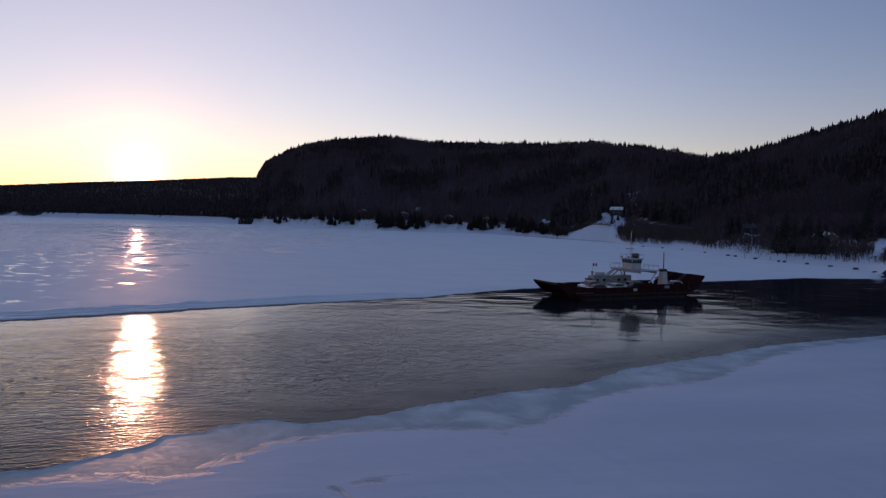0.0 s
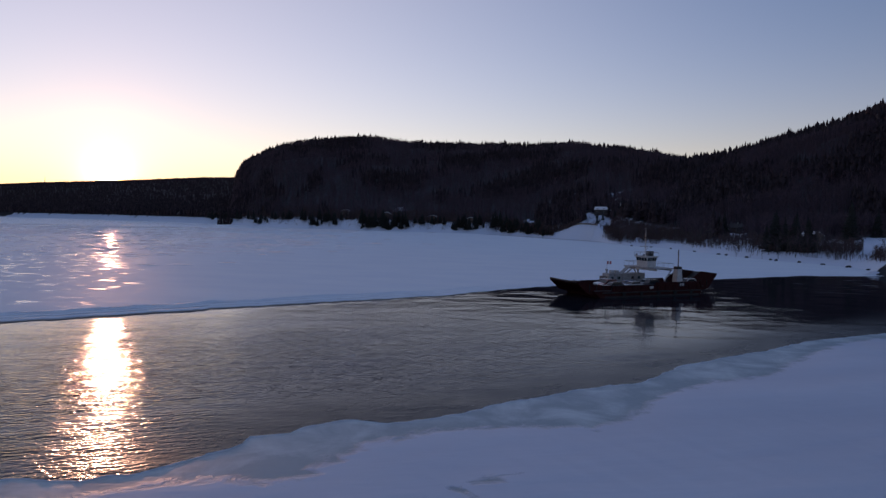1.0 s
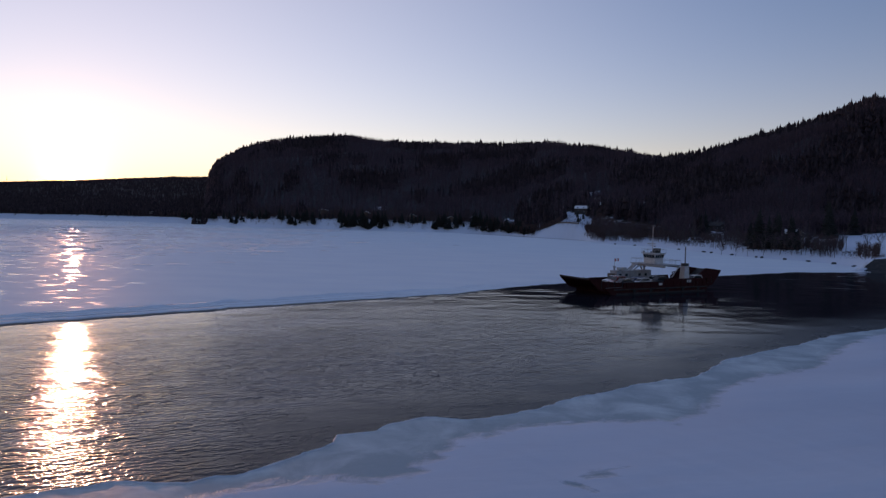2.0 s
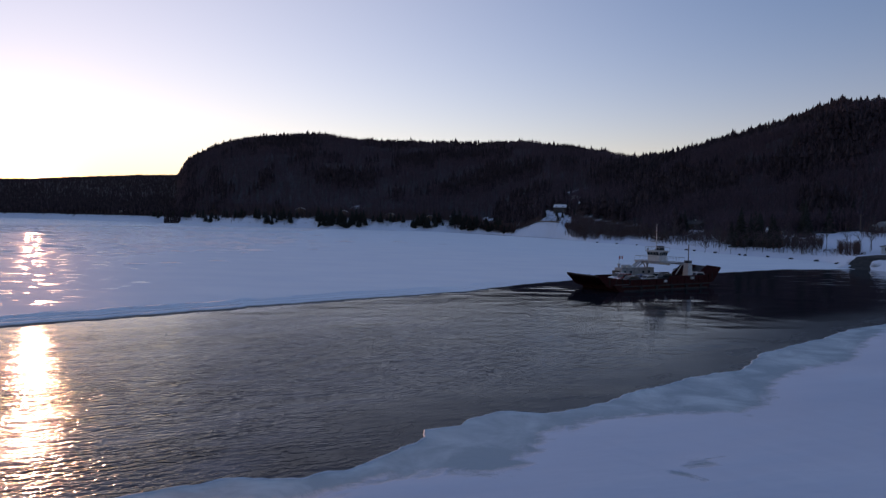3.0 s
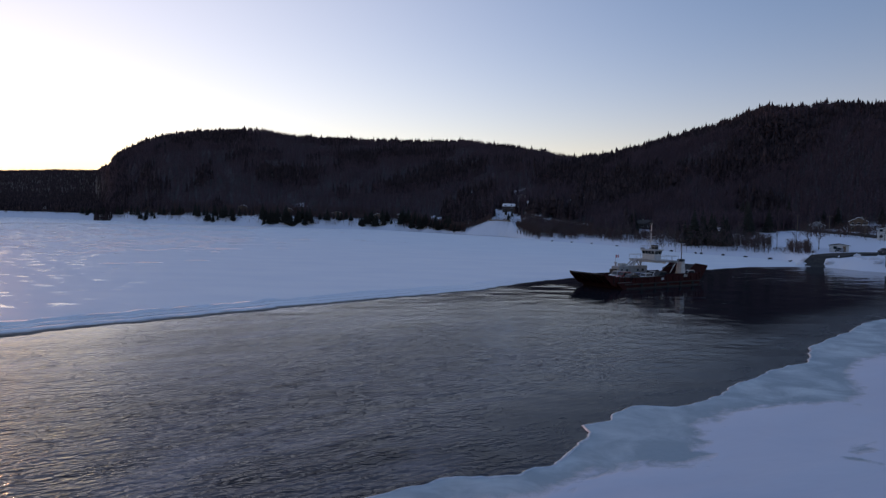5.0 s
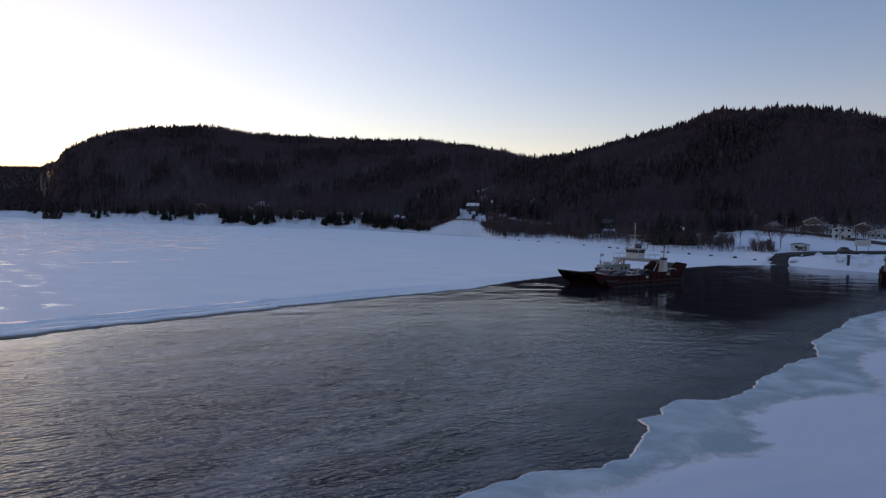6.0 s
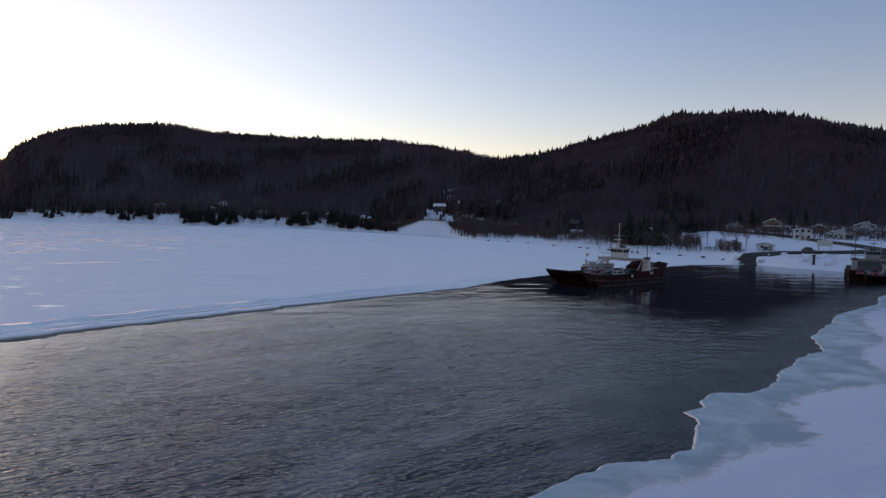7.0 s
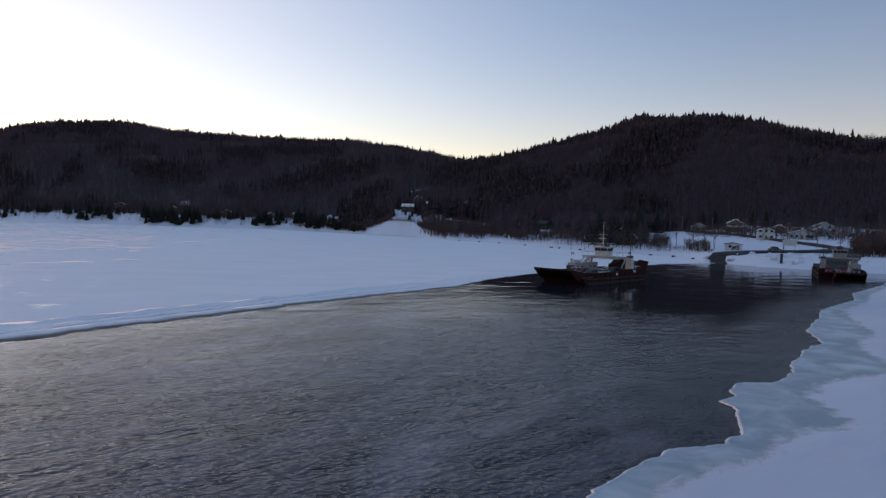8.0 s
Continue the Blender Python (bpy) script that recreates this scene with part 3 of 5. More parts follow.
def build_near_ice():
    edge, _ = pairwise(NEAR_EDGE, NEAR_EDGE, 0.35)
    edge = [tooth((p[0] + 0.15, p[1] - 0.32), 3.1, 0.35, 2.6) for p in edge]
    # the sheet runs back from the edge along the drifts' direction, without folds
    ux, uy, last = 0.42, -0.91, -1e9
    for i, (x, y) in enumerate(edge):
        along, across = 0.91 * x + 0.42 * y, -0.42 * x + 0.91 * y
        last = max(along, last + 0.015)
        edge[i] = (0.91 * last - 0.42 * across, 0.42 * last + 0.91 * across)
    n = len(edge)
    steps = [0, 0.12, 0.4, 0.8, 1.3, 1.9, 2.6, 3.4, 4.3, 5.3, 6.4, 7.6, 9, 10.5, 12.2, 14, 16, 18.5, 21.5, 25, 29, 34, 40, 48, 60, 80, 110, 160, 240, 340]
    flat = np.array([(e[0] + s * ux, e[1] + s * uy) for e in edge for s in steps])
    deep = snow_side(flat)
    verts, cover = [], []
    for i, e in enumerate(edge):
        verts.append((e[0] + 0.1 * ux, e[1] + 0.1 * uy, -0.6))
        cover.append(0.0)
        for j, s in enumerate(steps):
            x, y = flat[i * len(steps) + j]
            d = deep[i * len(steps) + j]
            snow = min(1.0, max(0.0, d / 4))
            drift = 0.09 * fractal(x, y * 1.8, 7, 4) * snow + 0.26 * fractal(x, y, 26, 3) * min(1, max(0, d) / 12)
            verts.append((x, y, max(0.06 + 0.07 * snow, 0.07 + 0.02 * fractal(x, y, 3.0, 3) + 0.09 * snow + drift * 0.7 + (0.03 if s == 0 else 0))))
            # a wind-scoured patch where the ice shows through
            bare = math.exp(-(((x + 4.7) * 0.87 + (y - 39.0) * 0.5) / 4.2) ** 2 - (((y - 39.0) * 0.87 - (x + 4.7) * 0.5) / 0.9) ** 2)
            cover.append(min(1.0, max(0.0, 0.5 + d * 0.22)) - 0.8 * bare)
    k = len(steps) + 1
    faces = [(i * k + j, i * k + j + 1, (i + 1) * k + j + 1, (i + 1) * k + j) for i in range(n - 1) for j in range(k - 1)]
    shelf = tagged(mesh_object("ice_shelf", verts, faces, "shore_ice", True), "grey-green shore ice under wind-packed snow", "ice", kind="structure")
    shelf.data.attributes.new("cover", "FLOAT", "POINT").data.foreach_set("value", cover)
    # frosty rim along the edge
    bm = bmesh.new()
    rows = []
    for e in edge:
        wide = 0.05 + 0.10 * abs(noise.noise((e[0] / 1.4, e[1] / 1.4, 2.0)))
        high = 0.12 + 0.05 * noise.noise((e[0] / 0.8, e[1] / 0.8, 8.0))
        rows.append([bm.verts.new((e[0] + ux * a, e[1] + uy * a, z)) for a, z in ((-0.12, 0.02), (0.0, high * 0.7), (wide * 0.8, high * 0.92), (wide * 2.2, 0.065))])
    for a, b in zip(rows, rows[1:]):
        for j in range(3):
            bm.faces.new((a[j], a[j + 1], b[j + 1], b[j]))
    part("frost_rim", bm, "rime", shelf, "thin white frosty rim of the ice edge")


build_water()
build_near_ice()

def build_far_ice():
    edge, _ = pairwise(FAR_EDGE, FAR_EDGE, 0.8)
    edge = [tooth(p, 1.4, 0.8, 5.0) for p in edge]
    n = len(edge)
    steps = [0.25 * i for i in range(34)] + [9.5, 11, 14, 20, 28, 38, 50, 66, 90, 125, 175, 250, 360, 520, 760, 1100, 1700, 2400]
    verts, margin, slush = [], [], []
    for x0, y0 in edge:
        west = min(1.0, max(0.12, (25 - x0) / 60))
        verts.append((x0 - 0.05, y0 + 0.1, -0.5))
        slush.append(0.8 * west)
        for s in steps:
            x, y = x0 - s * 0.38, y0 + s * 0.925
            z = 0.07 + 0.06 * min(1, s / 4)
            # low ridges of rafted ice running along the edge
            for at, thin, high in ((1.6 + 0.6 * fractal(x, 0, 14, 3), 0.28, 0.24), (4.2 + 1.0 * fractal(x, 40, 18, 3), 0.3, 0.2), (7.2 + 0.9 * fractal(x, 90, 22, 3), 0.5, 0.58)):
                z += west * high * math.exp(-((s - at) / thin) ** 2) * (0.55 + 0.6 * noise.noise((x / 6, 3.0 * at, 0)))
            z += 0.10 * fractal(x, y * 2.2, 9, 3) * min(1, s / 12)
            verts.append((x, y, z))
            lines = sum(deep * math.exp(-((s - at - 0.5 * fractal(x, 20 * at, 15, 3)) / thin) ** 2) for at, thin, deep in ((0.35, 0.45, 1.0), (2.9, 0.32, 0.9), (5.2, 0.3, 0.6)))
            slush.append(0.9 * west * min(1.0, lines) * min(1.0, max(0.25, 0.75 + noise.noise((x / 5, y / 1.5, 6.0)))))
        wide = west * (1.3 + 0.9 * noise.noise((x0 / 7, y0 / 7, 4.4)))
        margin += [(x0 + 0.38 * wide + 0.1, y0 - 0.925 * wide - 0.1, -0.2), (x0 + 0.38 * wide, y0 - 0.925 * wide, 0.035), (x0 - 0.2, y0 + 0.4, 0.06)]
    tagged(mesh_object("ice_margin", margin, [(i * 3 + j, (i + 1) * 3 + j, (i + 1) * 3 + j + 1, i * 3 + j + 1) for i in range(n - 1) for j in range(2)], "wet_ice", True),
           "dark wet slush along the river ice", "ice", kind="structure")
    k = len(steps) + 1
    faces = [(i * k + j, (i + 1) * k + j, (i + 1) * k + j + 1, i * k + j + 1) for i in range(n - 1) for j in range(k - 1)]
    sheet = mesh_object("river_ice", verts, faces, "snow_crust", True)
    sheet.data.attributes.new("slush", "FLOAT", "POINT").data.foreach_set("value", slush)
    tagged(sheet, "wide snow-covered river ice with shiny wind crust", "ice", kind="structure")


build_far_ice()


def build_drift_ridges():
    """Short curled lips of wind-blown snow on the sunny reach of the ice."""
    rng = random.Random(21)
    verts, faces = [], []
    crest = []
    for back, tall in ((7.2, 0.50), (7.0, 0.42), (4.3, 0.26), (1.7, 0.2)):
        line, _ = pairwise(FAR_EDGE[2:10], FAR_EDGE[2:10], 4.0)
        for (x0, y0), (x1, y1) in zip(line, line[1:]):
            off = back + 0.9 * fractal(x0, 90, 22, 3)
            crest.append((x0 - 0.38 * off, y0 + 0.925 * off, math.hypot(x1 - x0, y1 - y0) * rng.uniform(0.5, 0.9), tall * rng.uniform(0.35, 1.0), math.atan2(y1 - y0, x1 - x0)))
    while len(faces) < 3800 * 6:
        x, y = rng.uniform(-560, 20), 165 + 520 * rng.random() ** 0.8
        if crest:
            x, y, half, high, turn = crest.pop()
            thick = 0.4
        elif y < 175 - 0.1 * x or rng.random() > (0.06 if x > -60 else 0.9) * min(1.0, (y - 120) / 220) or x < -0.75 * y + 20 and rng.random() < 0.3:
            continue
        elif noise.noise((x / 70, y / 50, 0.4)) < rng.uniform(-0.5, 0.3):
            continue
        else:
            half, high, thick = rng.uniform(1.5, 6.0) * (0.7 + y / 900), rng.uniform(0.12, 0.36), rng.uniform(0.35, 0.8)
            turn = radians(rng.gauss(3, 5))
        c, s, a = math.cos(turn), math.sin(turn), len(verts)
        bend = rng.uniform(-0.6, 0.6)
        for u, w in ((-1, 0.05), (-0.35, 1), (0.4, 0.8), (1, 0.05)):
            for v, z in ((thick * w * 0.3, 0.0), (0.0, high * w * 0.6), (-thick * w * 0.25, high * w)):
                px, py = half * u, v + bend * u * u
                verts.append((x + c * px - s * py, y + s * px + c * py, 0.10 + z))
        for k in range(3):
            b = a + 3 * k
            faces += [(b, b + 3, b + 4, b + 1), (b + 1, b + 4, b + 5, b + 2)]
    tagged(mesh_object("snow_ridges", verts, faces, "drift_snow"), "low wind-blown snow ridges on the river ice", "snow", kind="stuff")


build_drift_ridges()


# ---- woods on the hills ----
def cone_tree(rng, sides=6, tiers=3):
    """A small spruce of stacked ragged cones, one metre high."""
    verts, faces = [], []
    for t in range(tiers):
        lo, hi = 0.10 + 0.28 * t, min(1.0, 0.48 + 0.27 * t)
        wide = 0.17 * (1 - 0.27 * t)
        a = len(verts)
        for k in range(sides):
            f = 2 * math.pi * (k + 0.5 * t) / sides
            w = wide * rng.uniform(0.7, 1.25)
            verts.append((w * math.cos(f), w * math.sin(f), lo + rng.uniform(-0.04, 0.04)))
        verts.append((0, 0, hi))
        faces += [(a + k, a + (k + 1) % sides, a + sides) for k in range(sides)]
    return np.array(verts), np.array(faces)


def twig_tree(rng, limbs=11):
    """A small leafless tree of thin three-sided limbs, one metre high."""
    verts, faces = [], []

    def limb(p, q, w):
        a = len(verts)
        for k in range(3):
            f = 2.1 * k
            verts.append((p[0] + w * math.cos(f), p[1] + w * math.sin(f), p[2]))
        verts.append(q)
        for k in range(3):
            faces.append((a + k, a + (k + 1) % 3, a + 3))

    limb((0, 0, -0.05), (0, 0, 1.0), 0.018)
    for k in range(limbs):
        z = rng.uniform(0.25, 0.8)
        f = rng.uniform(0, 6.28)
        r = rng.uniform(0.12, 0.3) * (1.15 - z * 0.5)
        limb((0, 0, z), (r * math.cos(f), r * math.sin(f), min(1.02, z + rng.uniform(0.12, 0.35))), 0.011)
    return np.array(verts), np.array(faces)


def build_stuff(name, kinds, spots, material, label, category):
    """Many small trees in one mesh. spots: x, y, z, height, width, turn."""
    vs, fs, base = [], [], 0
    for i, (x, y, z, high, wide, turn) in enumerate(spots):
        v, f = kinds[i % len(kinds)]
        c, s = math.cos(turn) * high * wide, math.sin(turn) * high * wide
        vs.append(np.stack([x + c * v[:, 0] - s * v[:, 1], y + s * v[:, 0] + c * v[:, 1], z + v[:, 2] * high], 1))
        fs.append(f + base)
        base += len(v)
    v, f = np.concatenate(vs), np.concatenate(fs)
    me = bpy.data.meshes.new(name)
    me.vertices.add(len(v))
    me.vertices.foreach_set("co", v.ravel().astype(np.float32))
    me.loops.add(len(f) * 3)
    me.loops.foreach_set("vertex_index", f.ravel().astype(np.int32))
    me.polygons.add(len(f))
    me.polygons.foreach_set("loop_start", np.arange(len(f), dtype=np.int32) * 3)
    me.update(calc_edges=True)
    me.validate()
    me.materials.append(M[material])
    tagged(new(name, me), label, category, kind="stuff")


def build_woods():
    rng = random.Random(11)
    spruces = [cone_tree(rng) for _ in range(8)]
    bare = [twig_tree(rng) for _ in range(8)]
    dark, grey = [], []
    tries = 0
    while tries < 100000:
        tries += 1
        az = rng.uniform(-38, 64) if tries < 72000 else rng.uniform(-36, -13)
        shore, ridge, degrees, bank = land_at(az)
        low = az < -14
        u = rng.random() ** (1.7 if low else 0.85)
        if low and rng.random() < 0.25:
            u = rng.uniform(0.9, 1.0)
        r = shore + u * (ridge - shore + 40)
        if rng.random() > woodland(az, r):
            continue
        x, y = HUB[0] + r * math.sin(radians(az)), HUB[1] + r * math.cos(radians(az))
        stand = noise.noise((x / 90, y / 90, 4.0)) + 0.5 * noise.noise((x / 25, y / 25, 1.0))
        crest = u > 0.86
        z = rise(az, r) - 0.4
        if (crest and rng.random() < 0.85) or (low and rng.random() < 0.7) or stand > 0.12 + 0.25 * rng.random() * (u < 0.5) - 0.25 * (u > 0.7):
            high = rng.uniform(8, 15) * (1.25 if rng.random() < 0.08 else 1.0)
            dark.append((x, y, z, high, rng.uniform(0.85, 1.35), rng.uniform(0, 6.28)))
        else:
            grey.append((x, y, z, rng.uniform(8, 14), rng.uniform(0.9, 1.5), rng.uniform(0, 6.28)))
    # the steep western shoulder of the hill
    for _ in range(1500):
        az, r = rng.uniform(-14.6, -12.3), rng.uniform(860, 1420)
        dark.append((*at_bearing(az, r, -0.5), rng.uniform(7, 13), rng.uniform(0.9, 1.4), rng.uniform(0, 6.28)))
    # the ragged line of spruces along the ridges
    for _ in range(3600):
        az = rng.uniform(-13.2, 56)
        ridge = float(land_at(az)[1])
        dark.append((*at_bearing(az, ridge + rng.uniform(-34, -2), -1.5), rng.uniform(4, 8) * (1.35 if rng.random() < 0.1 else 1.0), rng.uniform(0.9, 1.5), rng.uniform(0, 6.28)))
    build_stuff("spruce_forest", spruces, dark, "far_spruce", "dark spruce forest covering the hills", "forest")
    build_stuff("bare_forest", bare, grey, "bare_twigs", "leafless grey hardwood forest on hillsides", "forest")


build_woods()


# ---- trees ----
def spruce_template(name, seed, high):
    """A spruce: trunk, and a crown of drooping ragged boughs in whorls."""
    rng = random.Random(seed)
    root = empty(name, Matrix.Identity(4), "dark green spruce tree standing in snow", "tree", "shore spruces")
    part("trunk", tube([(0, 0, -0.4), (0.03, 0, high * 0.5), (0, 0, high * 0.97)], 0.02 * high, sides=6, end=0.02), "bark", root)
    bm = bmesh.new()
    tiers = 17
    for t in range(tiers):
        u = t / (tiers - 1)
        z = high * (0.07 + 0.90 * u)
        reach = high * 0.21 * (1 - u) ** 0.85 + 0.12
        for k in range(8 if u < 0.8 else 5):
            a = 6.283 * k / (8 if u < 0.8 else 5) + t * 0.9 + rng.uniform(-0.25, 0.25)
            r = reach * rng.uniform(0.65, 1.2)
            c, s = math.cos(a), math.sin(a)
            droop = r * rng.uniform(0.22, 0.42)
            w = r * 0.30 + 0.08
            base = bm.verts.new((0, 0, z + high * 0.03))
            tip = bm.verts.new((c * r, s * r, z - droop))
            left = bm.verts.new((c * r * 0.62 - s * w, s * r * 0.62 + c * w, z - droop * 0.75))
            right = bm.verts.new((c * r * 0.62 + s * w, s * r * 0.62 - c * w, z - droop * 0.75))
            under = bm.verts.new((c * r * 0.55, s * r * 0.55, z - droop * 1.1 - high * 0.025))
            mid = bm.verts.new((c * r * 0.6, s * r * 0.6, z - droop * 0.35))
            for f in ((base, left, mid), (base, mid, right), (mid, left, tip), (mid, tip, right), (left, under, tip), (right, tip, under), (base, under, left), (base, right, under)):
                bm.faces.new(f)
    part("crown", bm, "spruce_needles", root)
    return root


def bare_template(name, seed, high):
    """A leafless tree: trunk, limbs and fine twigs."""
    rng = random.Random(seed)
    root = empty(name, Matrix.Identity(4), "leafless grey-brown hardwood tree on the snowy bank", "tree", "bare shore trees")
    trunk, limbs, twigs = bmesh.new(), bmesh.new(), bmesh.new()
    stem = [Vector((0, 0, -0.4))]
    for k in range(1, 7):
        stem.append(Vector((rng.uniform(-0.16, 0.16) * k, rng.uniform(-0.16, 0.16) * k, high * 0.155 * k)))
    tube(stem, 0.011 * high, trunk, 6, 0.02)

    def branch(p, way, length, radius, level):
        q = p + way * length
        tube([p, p + way * length * 0.5 + Vector((rng.uniform(-1, 1), rng.uniform(-1, 1), 0.4)) * length * 0.08, q], radius, limbs if level == 0 else twigs, 4 if level == 0 else 3, radius * 0.35)
        if level < 2:
            for _ in range(5 if level == 0 else 4):
                turn = Vector((rng.uniform(-1, 1), rng.uniform(-1, 1), rng.uniform(-0.1, 0.9)))
                branch(p + way * length * rng.uniform(0.35, 1.0), (way + turn * 0.75).normalized(), length * rng.uniform(0.35, 0.6), radius * 0.5, level + 1)

    for k in range(15):
        u = rng.uniform(0.28, 0.97)
        i = min(5, int(u * 6))
        p = stem[i].lerp(stem[i + 1], u * 6 - i)
        a = rng.uniform(0, 6.28)
        branch(p, Vector((math.cos(a), math.sin(a), rng.uniform(0.5, 1.3))).normalized(), high * (0.34 - 0.2 * u) * rng.uniform(0.8, 1.2), 0.0042 * high, 0)
    part("trunk", trunk, "bark", root)
    part("branchwork", limbs, "bark", root)
    tagged(part("twig_crown", twigs, "bare_twigs", root), kind="stuff")
    return root


def stand(template, x, y, scale, turn, lift=-0.2, wide=1.0):
    return copy_thing(template, Matrix.LocRotScale(on_land(x, y, lift), Euler((0, 0, turn)), (scale * wide, scale * wide, scale)))


def place_first(template, x, y, scale, turn):
    template.matrix_basis = Matrix.LocRotScale(on_land(x, y, -0.2), Euler((0, 0, turn)), (scale,) * 3)


def build_shore_trees():
    rng = random.Random(5)
    spruces = [spruce_template("spruce_tree", 20 + k, 10.0) for k in range(4)]
    # clumps along the far bank: bearings from, to, how far up the bank, how many, height
    clumps = [(-12.2, -10.4, 5, 9, 11), (-10.2, -8.2, 12, 7, 10), (-7.6, -7.2, 5, 2, 13), (-6.9, -5.2, 5, 9, 12), (-4.9, -4.6, 6, 2, 11), (-4.3, -2.9, 14, 4, 9), (-2.5, 0.0, 4, 15, 14), (0.1, 1.6, 5, 8, 12),
              (2.0, 4.8, 10, 8, 10), (5.3, 6.9, 4, 10, 13), (7.2, 8.2, 6, 5, 12), (8.7, 13.0, 6, 20, 12), (12.9, 14.2, 5, 6, 9), (-15.5, -12.6, 8, 10, 10)]
    first = 0
    for a, b, up, count, high in clumps:
        for k in range(count):
            az = a + (b - a) * (k + rng.uniform(0.2, 0.8)) / count
            p = at_bearing(az, land_at(az)[0] + up + rng.uniform(-2.5, 6))
            scale, turn = high / 10 * rng.uniform(0.65, 1.15), rng.uniform(0, 6.28)
            if first < 4:
                place_first(spruces[first], p.x, p.y, scale, turn)
                first += 1
            else:
                stand(rng.choice(spruces), p.x, p.y, scale * 0.88, turn, wide=rng.uniform(1.15, 1.75))
    # the dark group and single spruces near the landing
    for x, y, high in ((142, 284, 14), (147, 276, 14), (146, 290, 15), (150, 286, 13), (149, 270, 12), (144, 279, 12), (153, 278, 14), (155, 290, 13), (145, 296, 15), (131, 529, 5), (145, 529, 4.5),
                       (252, 366, 20), (258, 364, 13), (262, 340, 15), (266, 334, 12), (243, 352, 11), (150, 283, 14), (157, 279, 13), (205, 330, 15), (215, 345, 16), (224, 338, 12),
                       (196, 318, 13), (232, 372, 15), (181, 336, 12), (278, 316, 14), (281, 309, 11), (176, 352, 13), (158, 372, 13), (166, 384, 14), (128, 510, 4.5), (123.5, 500.0, 5.0), (139, 510, 6), (133, 520, 5)):
        stand(rng.choice(spruces), x, y, high / 10, rng.uniform(0, 6.28), wide=1.25)
    bare = [bare_template("bare_tree", 40 + k, 10.0) for k in range(4)]
    spots = []
    for k in range(125):
        az = rng.uniform(19.6, 38.0)
        spots.append((az, land_at(az)[0] + rng.uniform(13, 44), rng.uniform(6.5, 12.5)))
    for k in range(46):
        az = rng.uniform(40.5, 57.0)
        spots.append((az, land_at(az)[0] + rng.uniform(95, 200), rng.uniform(6.0, 12.0)))
    for x, y, high in ((153.8, 244, 13), (156.5, 230, 12), (155.7, 223.5, 12), (150, 256, 11), (160, 228, 11), (158, 238, 12), (212, 262, 8), (196, 236, 7), (250, 300, 9), (292, 262, 13), (300, 268, 12), (306, 255, 14), (298, 250, 12), (315, 262, 13), (322, 250, 12), (290, 300, 12), (262, 296, 10), (197, 176, 11), (201, 182, 12), (205, 175, 12), (209, 183, 11), (204, 189, 10), (213, 178, 12), (199, 170, 10), (210, 170, 12), (216, 188, 11), (131, 272, 9), (134.5, 266, 10), (138.5, 272, 11), (139, 262, 10), (142.5, 258, 9), (133, 280, 10), (126, 284, 8), (143, 266, 11), (128, 276, 8)):
        spots.append((*bearing(x, y), high))
    for i, (az, r, high) in enumerate(spots):
        p = at_bearing(az, r)
        if i < 4:
            place_first(bare[i], p.x, p.y, high / 10, rng.uniform(0, 6.28))
        else:
            stand(bare[i % 4], p.x, p.y, high / 10, rng.uniform(0, 6.28), wide=rng.uniform(0.85, 1.2))


def build_brush():
    """Reddish shrubs along the bank and round the houses."""
    rng = random.Random(8)
    kinds = [twig_tree(rng, 14) for _ in range(6)]
    spots = []

    def patch(a, b, s0, s1, count, low, high):
        for _ in range(count):
            az = rng.uniform(a, b)
            p = at_bearing(az, land_at(az)[0] + rng.uniform(s0, s1), -0.3)
            spots.append((p.x, p.y, p.z, rng.uniform(low, high), rng.uniform(1.0, 1.8), rng.uniform(0, 6.28)))

    patch(18.5, 20.5, 5, 50, 700, 2.0, 5.0)
    patch(19.5, 23.5, 12, 55, 900, 1.5, 4.5)
    patch(22.5, 27.0, 18, 60, 750, 1.5, 5.0)
    patch(18.9, 25.0, 45, 94, 2200, 2.5, 5.0)
    patch(18.6, 20.2, 94, 106, 120, 2.0, 4.0)
    patch(16.8, 18.7, 15, 58, 150, 1.0, 2.6)
    patch(14.2, 16.4, 9, 42, 420, 2.0, 5.0)
    patch(12.5, 14.3, 2, 30, 420, 2.5, 6.0)
    patch(52.3, 55.5, 48, 82, 260, 2.0, 6.0)
    patch(28.0, 38.0, 30, 60, 450, 2.5, 6.5)
    patch(9.0, 13.2, 3, 40, 900, 3.0, 6.0)
    patch(24.5, 38, 14, 58, 1000, 1.2, 4.5)
    patch(-13, 9, 13, 34, 2600, 2.5, 5.5)
    patch(-13, 12, 3, 13, 1300, 1.2, 3.2)
    patch(39.0, 40.6, 18, 42, 110, 2.0, 5.5)
    patch(50.8, 55.5, 34, 78, 600, 3.0, 8.0)
    patch(-13.5, 9, 30, 60, 1800, 3.0, 7.0)
    patch(36, 41, 20, 34, 260, 0.5, 1.5)
    patch(40, 57, 120, 215, 1600, 1.5, 6.0)
    patch(38.2, 40.8, 14, 34, 150, 0.4, 1.4)
    patch(52.0, 58.0, 70, 130, 700, 2.0, 6.0)
    patch(-32, -13, 8, 60, 800, 4.0, 8.0)
    build_stuff("shrubs", kinds, spots, "brush", "reddish-brown leafless shrubs along the bank", "shrub")


build_shore_trees()
build_brush()


